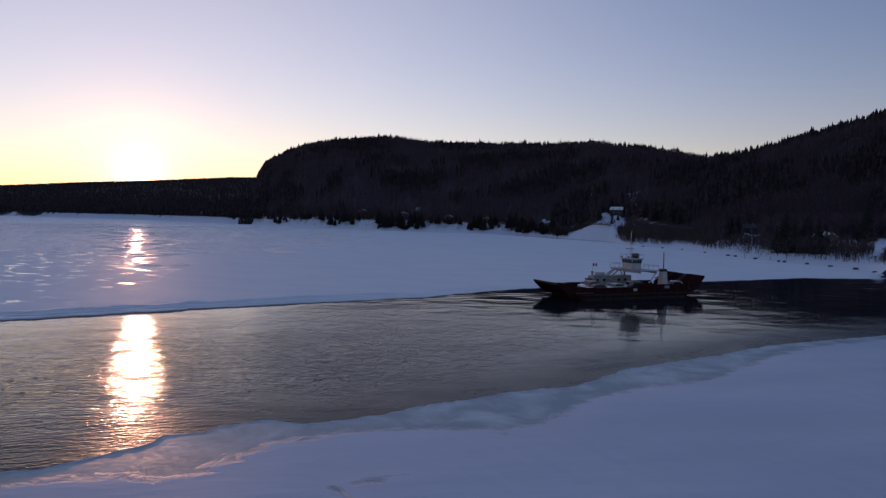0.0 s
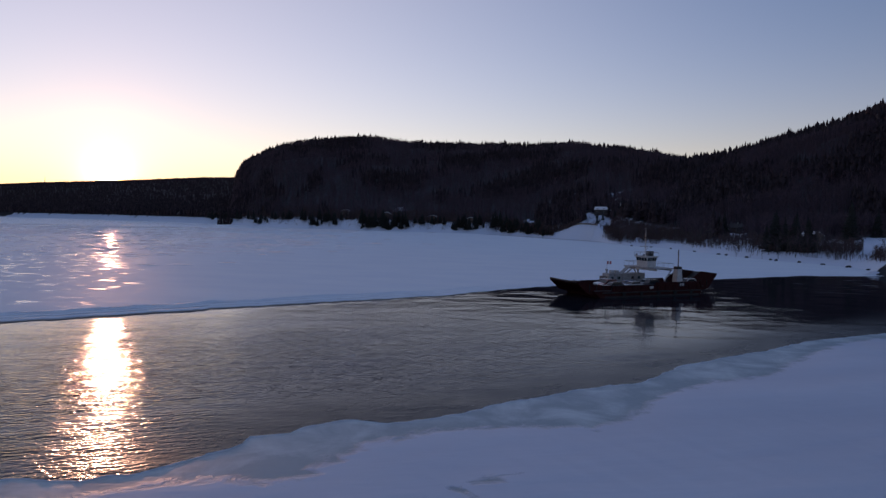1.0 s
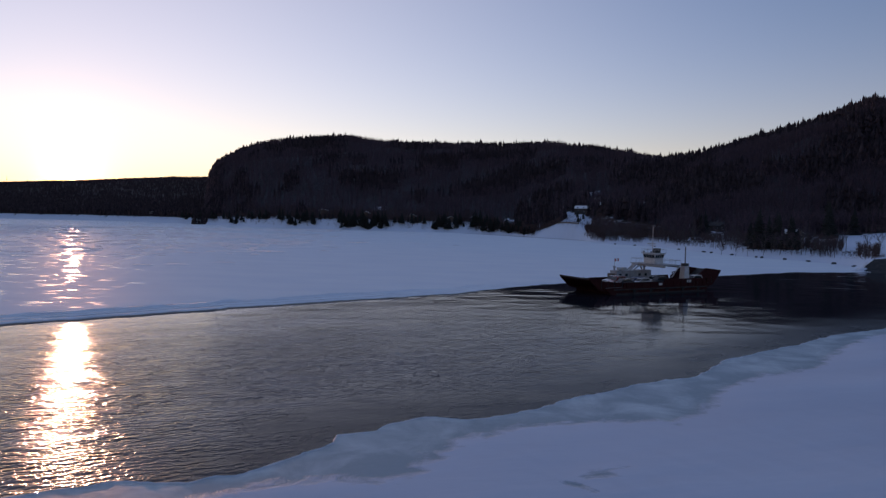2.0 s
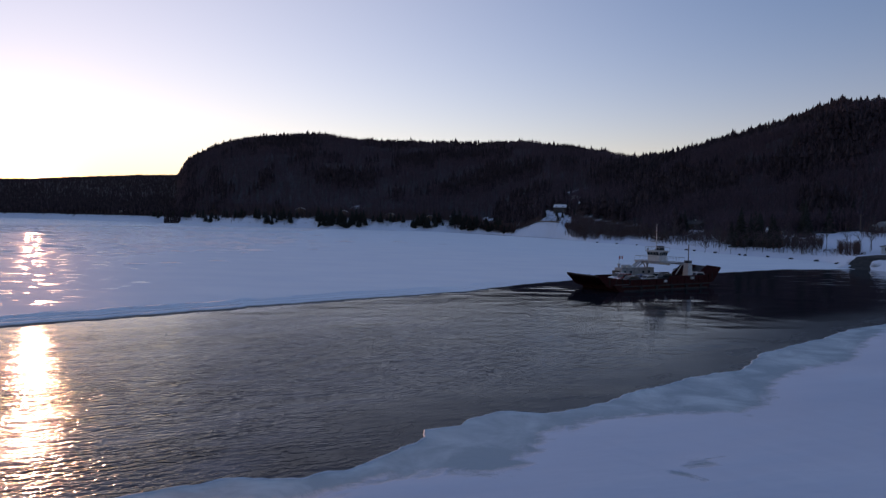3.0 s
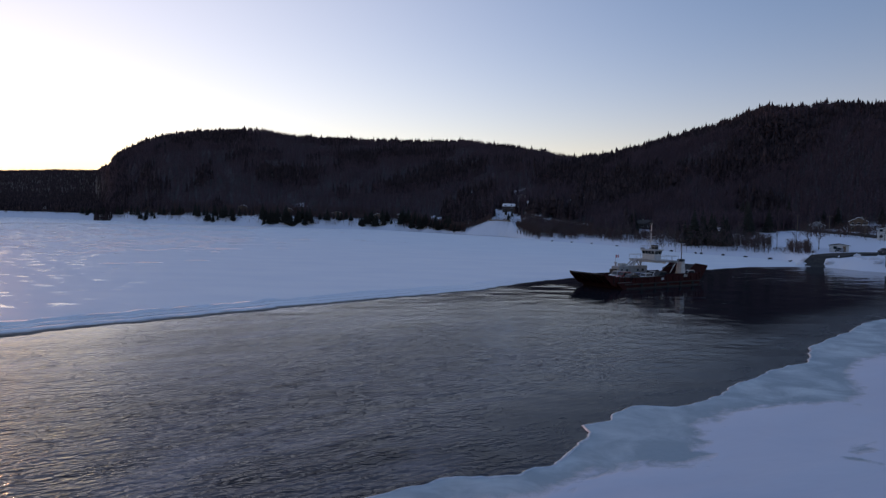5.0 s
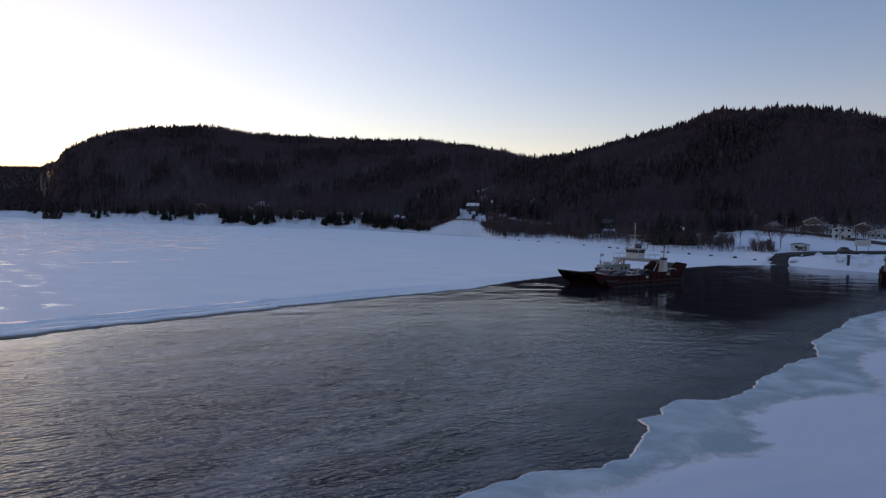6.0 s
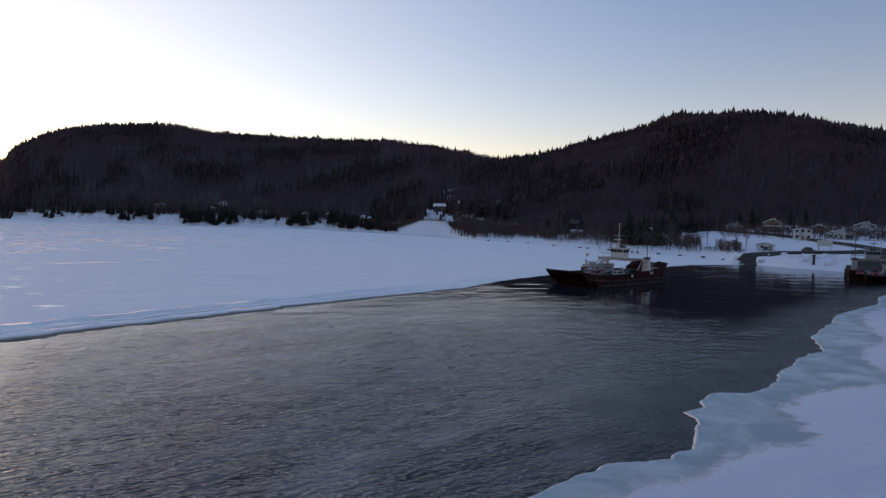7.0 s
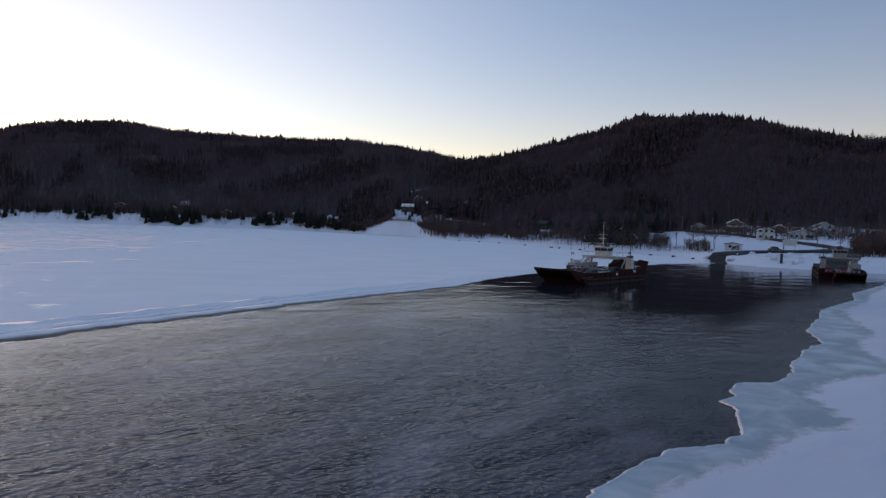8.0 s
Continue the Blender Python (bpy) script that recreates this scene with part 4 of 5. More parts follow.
# ---- roads and landings ----
def ribbon(name, points, width, material, label, lift=0.5):
    """A road that follows the land, with a body below its surface."""
    pts = []
    for (x0, y0), (x1, y1) in zip(points, points[1:]):
        n = max(1, int(math.hypot(x1 - x0, y1 - y0) / 3))
        pts += [(x0 + (x1 - x0) * k / n, y0 + (y1 - y0) * k / n) for k in range(n)]
    pts.append(points[-1])
    for _ in range(6):
        pts = [pts[0]] + [((a[0] + 2 * b[0] + c[0]) / 4, (a[1] + 2 * b[1] + c[1]) / 4) for a, b, c in zip(pts, pts[1:], pts[2:])] + [pts[-1]]
    bm, rows = bmesh.new(), []
    for i, (x, y) in enumerate(pts):
        a, b = pts[max(0, i - 1)], pts[min(len(pts) - 1, i + 1)]
        d = max(0.01, math.hypot(b[0] - a[0], b[1] - a[1]))
        nx, ny = -(b[1] - a[1]) / d, (b[0] - a[0]) / d
        z = max(-0.25, on_land(x, y).z + lift)
        rows.append([bm.verts.new((x + nx * w, y + ny * w, z + h)) for w, h in ((-width / 2 - 0.8, -1.0), (-width / 2, 0), (0, 0.06), (width / 2, 0), (width / 2 + 0.8, -1.0))])
    for a, b in zip(rows, rows[1:]):
        for k in range(4):
            bm.faces.new((a[k], b[k], b[k + 1], a[k + 1]))
    me = bpy.data.meshes.new(name)
    bmesh.ops.recalc_face_normals(bm, faces=bm.faces)
    bm.to_mesh(me)
    bm.free()
    me.materials.append(M[material])
    tagged(new(name, me), label, "road", kind="structure")
    return pts


LOWER_ROAD = [(126, 190.5), (131, 195.5), (136, 200), (144, 202), (155, 199), (166, 194.5), (178, 191), (192, 192)]
UPPER_ROAD = [(236, 392), (247, 371), (249, 348), (239, 313), (231, 285), (219, 256), (211, 233), (206, 216), (198, 200), (184, 184), (168, 172), (152, 163.5), (138, 160)]
ribbon("road_lower", LOWER_ROAD, 10.0, "asphalt", "bare dark asphalt ramp running down into the river")
upper = ribbon("road_upper", UPPER_ROAD, 7.0, "asphalt", "cleared asphalt road down to the ferry landing")


def build_guardrail(points):
    x, y = points[0]
    g = empty("guardrail", pose(*on_land(x, y)), "dark weathered timber guardrail beside the road", "guardrail")
    o = on_land(x, y)
    line = [on_land(px, py) - o for px, py in points]
    bm = bmesh.new()
    for a, b in zip(line, line[1:]):
        for dz in (0.6, 1.1):
            tube([a + Vector((0, 0, dz)), b + Vector((0, 0, dz))], 0.15, bm, 5)
    part("rail", bm, "roof_dark", g)
    post = bpy.data.meshes.new("post")
    b = box((0.25, 0.25, 1.7), (0, 0, 0.4), 0.02)
    b.to_mesh(post)
    b.free()
    post.materials.append(M["timber"])
    for p in line[::2]:
        piece("post", post, g, Matrix.Translation(p))


build_guardrail([(x - 5.2, y - 0.6) for x, y in upper[4:60]])


# ---- vehicles ----
def build_car(m, paint, label, tall=0.0, group=""):
    c = empty("car", m, label, "car", group)
    part("body", prism([(-2.25, 0.35), (-2.3, 0.75), (-1.2, 0.92 + tall * 0.3), (1.6, 0.95 + tall * 0.3), (2.2, 0.9 + tall * 0.2), (2.25, 0.4), (1.8, 0.28), (-1.8, 0.28)], -0.88, 0.88), paint, c)
    part("cabin", prism([(-1.25, 0.9), (-0.6, 1.42 + tall), (1.2, 1.45 + tall), (2.05, 0.93)], -0.74, 0.74), paint, c)
    for y in (-0.75, 0.75):
        part("side_window", prism([(-0.95, 1.0 + tall * 0.4), (-0.52, 1.36 + tall), (1.1, 1.38 + tall), (1.5, 1.02 + tall * 0.4)], y - 0.02, y + 0.02), "glass", c, "dark car window")
    part("windscreen", prism([(-1.2, 0.98 + tall * 0.2), (-0.66, 1.40 + tall), (-0.62, 1.38 + tall), (-1.15, 0.96 + tall * 0.2)], -0.66, 0.66), "glass", c)
    part("rear_window", prism([(1.3, 1.40 + tall), (1.75, 1.13 + tall * 0.5), (1.7, 1.12 + tall * 0.5), (1.24, 1.40 + tall)], -0.62, 0.62), "glass", c)
    part("roof_panel", prism([(-0.62, 1.41 + tall), (-0.5, 1.49 + tall), (1.15, 1.52 + tall), (1.25, 1.44 + tall)], -0.76, 0.76), paint, c)
    for x in (-1.42, 1.40):
        for y in (-0.82, 0.82):
            w = part("tyre", tube([(x, y - 0.11, 0.33), (x, y + 0.11, 0.33)], 0.33, sides=14), "rubber", c)
            part("rim", tube([(x, y - 0.12, 0.33), (x, y + 0.12, 0.33)], 0.2, sides=10), "guardrail", w)
    for y in (-0.62, 0.62):
        part("headlight", box((0.08, 0.36, 0.16), (-2.28, y, 0.68), 0.02), "lens", c)
        part("taillight", box((0.08, 0.3, 0.2), (2.24, y, 0.74), 0.02), "lens_red", c)
    return c


# ---- ferries ----
def build_ferry(m, label, flag=True, ramps=((-1, 3.25, 2.5), (1, 3.9, 4.5)), coat="white_paint"):
    f = empty("car_ferry", m, label, "ferry", "river ferries")
    # hull: a flat barge with raked ends
    part("hull", prism([(-18.2, 1.15), (-15.2, -0.9), (12.8, -0.9), (13.4, 1.15), (13.4, 1.32), (-18.0, 1.32)], -5.9, 5.9), "hull_red", f, "dark red steel hull with rust runs")
    part("stern_hull", prism([(12.6, -0.9), (15.2, -0.9), (18.2, 1.15), (18.0, 1.32), (13.4, 1.32)], -2.35, 5.6), "hull_red", f)
    part("stern_wall", box((0.2, 3.6, 1.6), (13.3, -4.1, 1.95), 0.03), "hull_red", f)
    for y in (-5.95, 5.95):
        part("rubbing_strake", box((29.2, 0.22, 0.28), (-1.4, y, 0.95), 0.06), "hull_black", f)
        part("boot_top", box((28.0, 0.06, 0.5), (-1.3, y * 0.996, 0.05), 0.01), "hull_black", f)
    part("deck", box((31.1, 11.5, 0.08), (-2.25, 0, 1.36)), "deck_steel", f)
    part("stern_deck", box((4.6, 7.7, 0.08), (15.65, 1.6, 1.36)), "deck_steel", f)
    # side bulwarks: low towards the bow, high and solid aft on the near side
    for y, low, high in ((-5.75, 2.25, 2.75), (5.75, 2.3, 2.5)):
        b = part("bulwark", prism([(-13.2, 1.3), (-13.0, low), (-1.0, low), (-0.4, high), (12.6, high), (13.2, 1.3)], y - 0.1, y + 0.1), "hull_red", f)
        part("cap_rail", box((25.6, 0.34, 0.1), (-0.2, y, low + 0.05), 0.02) if low > 2.28 else box((12.0, 0.34, 0.1), (-7.0, y, low + 0.05), 0.02), "hull_black", b)
        for k in range(11):
            part("stiffener", box((0.12, 0.18, 0.95), (-12.2 + 2.4 * k, y - 0.16 if y < 0 else y + 0.16, 1.8), 0.02), "hull_red", b)
    # plates with plain bars for the fleet number, and a small white board
    n = part("number_board", box((1.9, 0.06, 0.8), (7.2, -5.89, 2.2), 0.02), "hull_black", f)
    for x in (6.75, 7.25, 7.7):
        part("bar", box((0.26, 0.05, 0.55), (x, -5.935, 2.2)), coat, n)
    part("white_board", box((1.3, 0.06, 0.5), (-2.0, -5.89, 1.78), 0.02), coat, f)
    # end ramps with their side walls, ribs and lifting arms
    for side, tip, peak in ramps:
        near = -2.0 if side > 0 else -5.0
        r = part("ramp", prism([(side * 17.9, 1.15), (side * 22.3, tip - 0.25), (side * 22.35, tip), (side * 17.9, 1.45)], near, 5.0), "hull_black", f, "raised steel loading ramp")
        for y in (near - 0.15, 5.15):
            wall = part("ramp_wall", prism([(side * 13.0, 1.35), (side * 13.0, 2.3), (side * 17.0, peak), (side * 22.3, tip + 0.05), (side * 22.2, tip - 0.4), (side * 19.6, 0.9), (side * 17.0, 0.35), (side * 15, 0.3)], y - 0.09, y + 0.09), "hull_red", f)
            for k in range(3):
                x = 15.2 + 1.9 * k
                part("stiffener", box((0.16, 0.16, 1.5), (side * x, y - 0.13 if y < 0 else y + 0.13, 1.9), 0.03), "hull_black", wall)
        for k in range(7):
            y = near + 0.5 + (9.0 if side < 0 else 6.0) * k / 6
            part("rib", prism([(side * 18.1, 0.75), (side * 22.2, tip - 0.5), (side * 22.2, tip - 0.25), (side * 18.1, 1.15)], y - 0.06, y + 0.06), "hull_red", r)
        for y in (near, 5.0) if tip > 3.5 else ():
            part("lifting_arm", tube([(side * 13.2, y, 1.5), (side * 13.4, y, 3.1), (side * 19.0, y, 3.0 if side < 0 else 3.75)], 0.12), "hull_black", f)
    for k in range(5):
        t = part("tyre_fender", tube([(-10 + 5 * k, -6.22, 0.7), (-10 + 5 * k, -5.98, 0.7)], 0.42, sides=14), "rubber", f)
        part("fender_chain", tube([(-10 + 5 * k, -6.0, 1.1), (-10 + 5 * k, -5.9, 2.1)], 0.03, sides=4), "black_steel", t)
    # deckhouse along the far side
    h = part("deckhouse", box((11.2, 2.3, 2.5), (-1.1, 4.45, 2.62), 0.06), "grey_steel", f, "pale grey steel deckhouse")
    part("vent_box", box((1.0, 1.6, 1.9), (-7.3, 4.5, 2.35), 0.05), "black_steel", f)
    for x in (-5.6, -3.6, 0.6, 2.6):
        w = part("window", box((0.9, 0.06, 0.7), (x, 3.28, 2.95), 0.03), "grey_steel", h)
        part("pane", box((0.72, 0.04, 0.52), (x, 3.24, 2.95)), "glass", w)
    d = part("door", box((0.85, 0.06, 1.9), (-1.6, 3.28, 2.36), 0.03), "grey_steel", h)
    part("door_handle", box((0.06, 0.08, 0.2), (-1.3, 3.23, 2.35)), "black_steel", d)
    for x in (-4.8, -3.3):
        part("life_raft", tube([(x - 0.55, 4.5, 4.2), (x + 0.55, 4.5, 4.2)], 0.34, sides=14), coat, f, "white life-raft canister")
    for x, y in ((3.4, 4.6), (-6.0, 4.9)):
        v = tube([(x, y, 3.8), (x, y, 4.5)], 0.22, sides=10)
        tube([(x, y, 4.45), (x, y, 4.75)], 0.36, v, 10)
        part("ventilator", v, "grey_steel", f)
    # engine casing and funnel on the near side
    part("engine_casing", box((2.1, 1.7, 3.9), (7.2, -4.5, 3.3), 0.08, taper=(0.62, 0.8)), coat, f)
    cap = part("funnel_cap", box((1.4, 1.3, 0.55), (7.2, -4.5, 5.5), 0.08), "black_steel", f)
    part("exhaust_pipe", tube([(7.3, -4.5, 5.6), (7.3, -4.5, 9.2)], 0.11, sides=8), "black_steel", cap)
    # portal frame that carries the wheelhouse over the cars
    for x0, x1, y in ((-2.6, 0.6, 4.7), (-1.4, 1.6, 3.6), (3.0, 1.6, 4.7)):
        part("portal_leg", tube([(x0, y, 3.7), (x1, y, 5.5)], 0.16, sides=8), coat, f)
    part("portal_brace", tube([(3.4, -4.2, 2.9), (5.6, -4.2, 5.1)], 0.12, sides=6), coat, f)
    for x in (0.0, 4.6):
        part("bridge_girder", box((0.3, 10.6, 0.4), (x, 0, 5.15), 0.03), coat, f)
    part("bridge_deck", box((6.0, 10.4, 0.14), (2.4, 0, 5.42), 0.03), "grey_steel", f)
    rail = part("bridge_railing", tube([(-0.5, -5.1, 6.45), (5.3, -5.1, 6.45), (5.3, 5.1, 6.45), (-0.5, 5.1, 6.45), (-0.5, -5.1, 6.45)], 0.045, sides=5), coat, f)
    for x, y in [(-0.5, -5.1 + 1.7 * k) for k in range(7)] + [(5.3, -5.1 + 1.7 * k) for k in range(7)] + [(2.4, -5.1), (2.4, 5.1)]:
        part("stanchion", tube([(x, y, 5.45), (x, y, 6.45)], 0.035, sides=5), coat, rail)
    part("stair", prism([(-3.4, 3.9), (-3.1, 3.9), (-0.3, 5.5), (-0.6, 5.5)], 2.6, 3.3), "grey_steel", f)
    # wheelhouse
    w = part("wheelhouse", box((2.7, 3.6, 1.15), (1.9, 0.2, 6.05), 0.06), coat, f, "pale steel wheelhouse with windows all round")
    part("window_band", box((2.65, 3.55, 0.95), (1.9, 0.2, 7.1), 0.03, taper=(1.19, 1.14)), coat, w)
    for sx, sy in ((1, 0), (-1, 0), (0, 1), (0, -1)):
        for k in range(4):
            o = -1.44 + 0.96 * k
            if sx:
                part("pane", box((0.05, 0.74, 0.7), (1.9 + sx * 1.47, 0.2 + o * 0.92, 7.1), 0.02, turn=(0, sx * 15, 0)), "glass", w, "dark wheelhouse window")
            else:
                part("pane", box((0.54, 0.05, 0.7), (1.9 + o * 0.69, 0.2 + sy * 1.92, 7.1), 0.02, turn=(-sy * 15, 0, 0)), "glass", w, "dark wheelhouse window")
    part("roof", box((3.6, 4.5, 0.16), (1.9, 0.2, 7.68), 0.05), coat, w)
    rr = part("roof_railing", tube([(0.1, -1.9, 8.5), (3.7, -1.9, 8.5), (3.7, 2.3, 8.5), (0.1, 2.3, 8.5), (0.1, -1.9, 8.5)], 0.035, sides=5), coat, w)
    for x, y in ((0.1, -1.9), (1.9, -1.9), (3.7, -1.9), (3.7, 0.2), (3.7, 2.3), (1.9, 2.3), (0.1, 2.3), (0.1, 0.2)):
        part("stanchion", tube([(x, y, 7.74), (x, y, 8.5)], 0.03, sides=5), coat, f)
    part("equipment_box", box((1.4, 1.2, 0.95), (2.7, 0.0, 8.24), 0.06), "black_steel", f)
    mast = part("mast", tube([(1.6, 0.3, 7.9), (1.6, 0.3, 11.0), (1.6, 0.3, 13.2)], 0.1, sides=8, end=0.06), coat, f)
    for z, wide in ((9.3, 0.9), (10.6, 1.3), (13.4, 0.45)):
        part("yard", tube([(1.6, 0.3 - wide, z), (1.6, 0.3 + wide, z)], 0.035, sides=6), coat, mast)
    part("radar_scanner", box((0.3, 1.9, 0.22), (1.2, 0.3, 9.7), 0.04, turn=(0, 0, 30)), coat, mast)
    part("masthead_lamp", tube([(1.45, 0.3, 11.4), (1.45, 0.3, 11.75)], 0.13, sides=8), "black_steel", mast)
    for y in (-0.9, 1.5):
        part("searchlight", tube([(0.2, y, 8.0), (-0.15, y, 8.0)], 0.2, sides=10), "grey_steel", w)
    part("whip_antenna", tube([(3.4, 1.9, 7.7), (3.5, 1.95, 11.2)], 0.03, sides=4, end=0.012), coat, w)
    if flag:
        p = part("flag_pole", tube([(-5.6, 5.3, 3.8), (-5.6, 5.3, 6.4)], 0.04, sides=6), coat, f)
        for k, mat in enumerate(("flag_red", "flag_white", "flag_red")):
            a = -5.56 + (0, 0.34, 0.95)[k]
            b = -5.56 + (0.34, 0.95, 1.3)[k]
            part("flag_panel", prism([(a, 5.75), (b, 5.70), (b, 6.32), (a, 6.36)], 5.28 + 0.05 * k, 5.31 + 0.05 * k), mat, p)
    for x in (-16.0, 16.0):
        for y in (-4.9 if x < 0 else -1.6, 4.9):
            b = tube([(x, y, 1.35), (x, y, 1.85)], 0.16, sides=8)
            tube([(x + 0.5, y, 1.35), (x + 0.5, y, 1.85)], 0.16, b, 8)
            part("bollard", b, "black_steel", f)
    for o in f.children_recursive:
        o.data.transform(Matrix.Diagonal((*PROPORTIONS, 1)))
    return f


PROPORTIONS = (0.85, 0.93, 1.0)
FERRY = pose(38.0, 141.0, 0.0, 0, 0, 21.5)
build_ferry(FERRY, "dark red double-ended car ferry under way with a white wheelhouse")
DOCKED = pose(120.4, 142.0, 0.0, 0, 0, 222.0)
# its white coat is painted darker to stand for shade
build_ferry(DOCKED, "dark red car ferry lying at the snowy landing", False, ((-1, 2.6, 2.6), (1, 2.1, 2.6)), "shaded_white")
DECK = 1.41
for x, y, paint, tall, label in ((-11.0, -3.9, "car_dark", 0.0, "dark sedan parked on the ferry deck"), (-5.6, -3.9, "car_silver", 0.05, "silver sedan parked on the ferry deck"),
                                 (-0.4, -4.0, "car_dark", 0.3, "black sport utility car on the ferry deck"), (-10.2, -1.2, "car_red", 0.25, "dark red sport utility car on the ferry deck"),
                                 (-4.8, -1.2, "car_blue", 0.0, "dark blue sedan parked on the ferry deck"), (0.9, -1.3, "car_white", 0.1, "white hatchback parked on the ferry deck"),
                                 (11.0, -3.8, "car_silver", 0.3, "silver sport utility car near the stern ramp"), (-9.0, 1.6, "car_silver", 0.2, "silver van in the inner ferry lane")):
    build_car(FERRY @ pose(x * 0.87, y * 0.93, DECK), paint, label, tall, "cars aboard the ferry")
for x, y, paint, tall, label in ((10.5, -3.2, "car_red", 0.3, "red pickup waiting on the docked ferry"), (10.8, 0.2, "car_red", 0.5, "tall red van on the docked ferry"), (10.2, 3.2, "car_dark", 0.1, "dark sedan on the docked ferry")):
    build_car(DOCKED @ pose(x, y, DECK, 0, 0, 180), paint, label, tall, "cars aboard the docked ferry")


# ---- houses above the landing ----
def build_house(x, y, turn, size, roof_rise, walls, label, storeys=1, snow=True, balcony=False, chimney=True, name="house", openings=3, sink=0.5):
    wide, deep, high = size
    base = on_land(x, y, -sink)
    h = empty(name, Matrix.Translation(base) @ pose(0, 0, 0, 0, 0, turn), label, "house" if name == "house" else name.replace("_", " "))
    top = high + sink
    part("wall", prism([(-wide / 2, -1.5), (-wide / 2, top), (0, top + roof_rise - 0.08), (wide / 2, top), (wide / 2, -1.5)], -deep / 2, deep / 2), walls, h)
    slope = math.degrees(math.atan2(roof_rise, wide / 2))
    length = math.hypot(wide / 2 + 0.55, roof_rise * (1 + 1.1 / wide))
    for s in (-1, 1):
        at = (s * (wide / 4 + 0.27), 0, top + roof_rise / 2 - roof_rise * 0.55 / wide + 0.06)
        r = part("roof", box((length, deep + 1.0, 0.16), at, 0.03, turn=(0, s * slope, 0)), "roof_dark", h)
        if snow:
            part("roof_snow_layer", box((length - 0.15, deep + 0.8, 0.26), (at[0], 0, at[2] + 0.2), 0.1, turn=(0, s * slope, 0)), "roof_snow", r, "thick snow on the roof")
    if chimney:
        c = part("chimney", box((0.7, 0.7, 1.9), (wide * 0.18, deep * 0.15, top + roof_rise * 0.9), 0.03), "concrete", h)
        part("chimney_cap", box((0.85, 0.85, 0.14), (wide * 0.18, deep * 0.15, top + roof_rise * 0.9 + 1.0), 0.02), "roof_dark", c)
    for k in range(storeys):
        z = sink + 1.45 + 2.6 * k
        for i in range(openings):
            px = -wide / 2 + wide * (i + 0.5) / openings
            if k == 0 and i == openings // 2 and storeys < 3:
                d = part("door", box((0.95, 0.1, 2.05), (px, -deep / 2 - 0.04, sink + 1.02), 0.02), "siding_brown", h)
                part("door_handle", box((0.06, 0.1, 0.12), (px + 0.35, -deep / 2 - 0.12, sink + 1.0)), "black_steel", d)
            else:
                w = part("window", box((1.3, 0.1, 1.2), (px, -deep / 2 - 0.03, z), 0.02), "siding_white", h)
                part("pane", box((1.1, 0.06, 1.0), (px, -deep / 2 - 0.07, z)), "glass", w)
                part("sill", box((1.45, 0.2, 0.08), (px, -deep / 2 - 0.1, z - 0.64), 0.01), "siding_white", w)
        for i in range(2):
            py = -deep / 4 + deep / 2 * i
            w = part("window", box((0.1, 1.2, 1.1), (-wide / 2 - 0.03, py, z), 0.02), "siding_white", h)
            part("pane", box((0.06, 1.0, 0.9), (-wide / 2 - 0.07, py, z)), "glass", w)
    if balcony:
        b = part("balcony", box((wide * 0.98, 1.7, 0.18), (0, -deep / 2 - 0.9, sink + 2.75), 0.02), "timber", h)
        part("balustrade", box((wide * 0.98, 0.08, 0.9), (0, -deep / 2 - 1.7, sink + 3.3), 0.02), "siding_white", b)
        for px in (-wide * 0.46, 0, wide * 0.46):
            part("post", box((0.16, 0.16, 2.8), (px, -deep / 2 - 1.65, sink + 1.3), 0.02), "timber", b)
    return h


build_house(252, 305, -42, (8.2, 7.7, 5), 2.1, "siding_brown", "two-storey brown chalet with a white balcony", 2, balcony=True)
build_house(246, 327, -42, (8.6, 6.9, 2.6), 1.9, "siding_grey", "low grey house with a snowy roof", 1)
build_house(213, 249, -44, (7.3, 7.7, 4.2), 1.0, "siding_white", "white two-storey house above the landing", 2)
build_house(235, 247, -46, (11.2, 6.9, 2.7), 1.6, "siding_white", "long white bungalow with a snowy roof", 1, openings=5)
build_house(268, 262, -48, (7.7, 6.9, 2.9), 1.8, "siding_blue", "blue-grey house with white window frames", 1)
build_house(281, 271, -48, (9.5, 6.9, 4.5), 1.9, "siding_grey", "two-storey grey house under a snowy roof", 2)
build_house(270, 290, -46, (6.9, 6, 2.6), 1.7, "siding_brown", "small brown bungalow with a snowy roof", 1)
build_house(156, 214, -38, (5.8, 3.9, 2.3), 0.55, "siding_white", "small white shelter with a dark flat roof beside ramp", 1, snow=False, chimney=False, name="ferry_shelter", openings=2)
build_house(138, 542, 60, (7.5, 10, 3.6), 2.2, "siding_dark", "dark two-storey house on top of the bank", 2, balcony=True)
build_house(155, 534, 74, (8, 8, 2.8), 1.9, "siding_grey", "grey cottage with a snowy roof beside firs", 1)
build_house(186, 409, 20, (9, 13, 3.0), 2.2, "siding_dark", "dark brown house with a bare dark roof among trees", 1, snow=False)
build_house(178, 318, 15, (7, 8, 2.8), 1.9, "siding_brown", "brown cabin with a snowy roof among trees", 1)
build_house(168, 596, -17, (8, 8, 3.4), 2.0, "siding_white", "white cabin on the wooded hillside", 1)
for az, r, mat in ((-27.4, 1420, "siding_white"), (-25.6, 1360, "siding_grey"), (-24.4, 1300, "siding_white"), (-21.5, 1210, "siding_brown"), (-19.0, 1140, "siding_white"), (-17.6, 1040, "siding_grey"), (-30.0, 1520, "siding_white")):
    p = at_bearing(az, r)
    build_house(p.x, p.y, -az, (12, 9, 4.4), 2.3, mat, "distant snowy-roofed house on the far shore", 1, chimney=False)
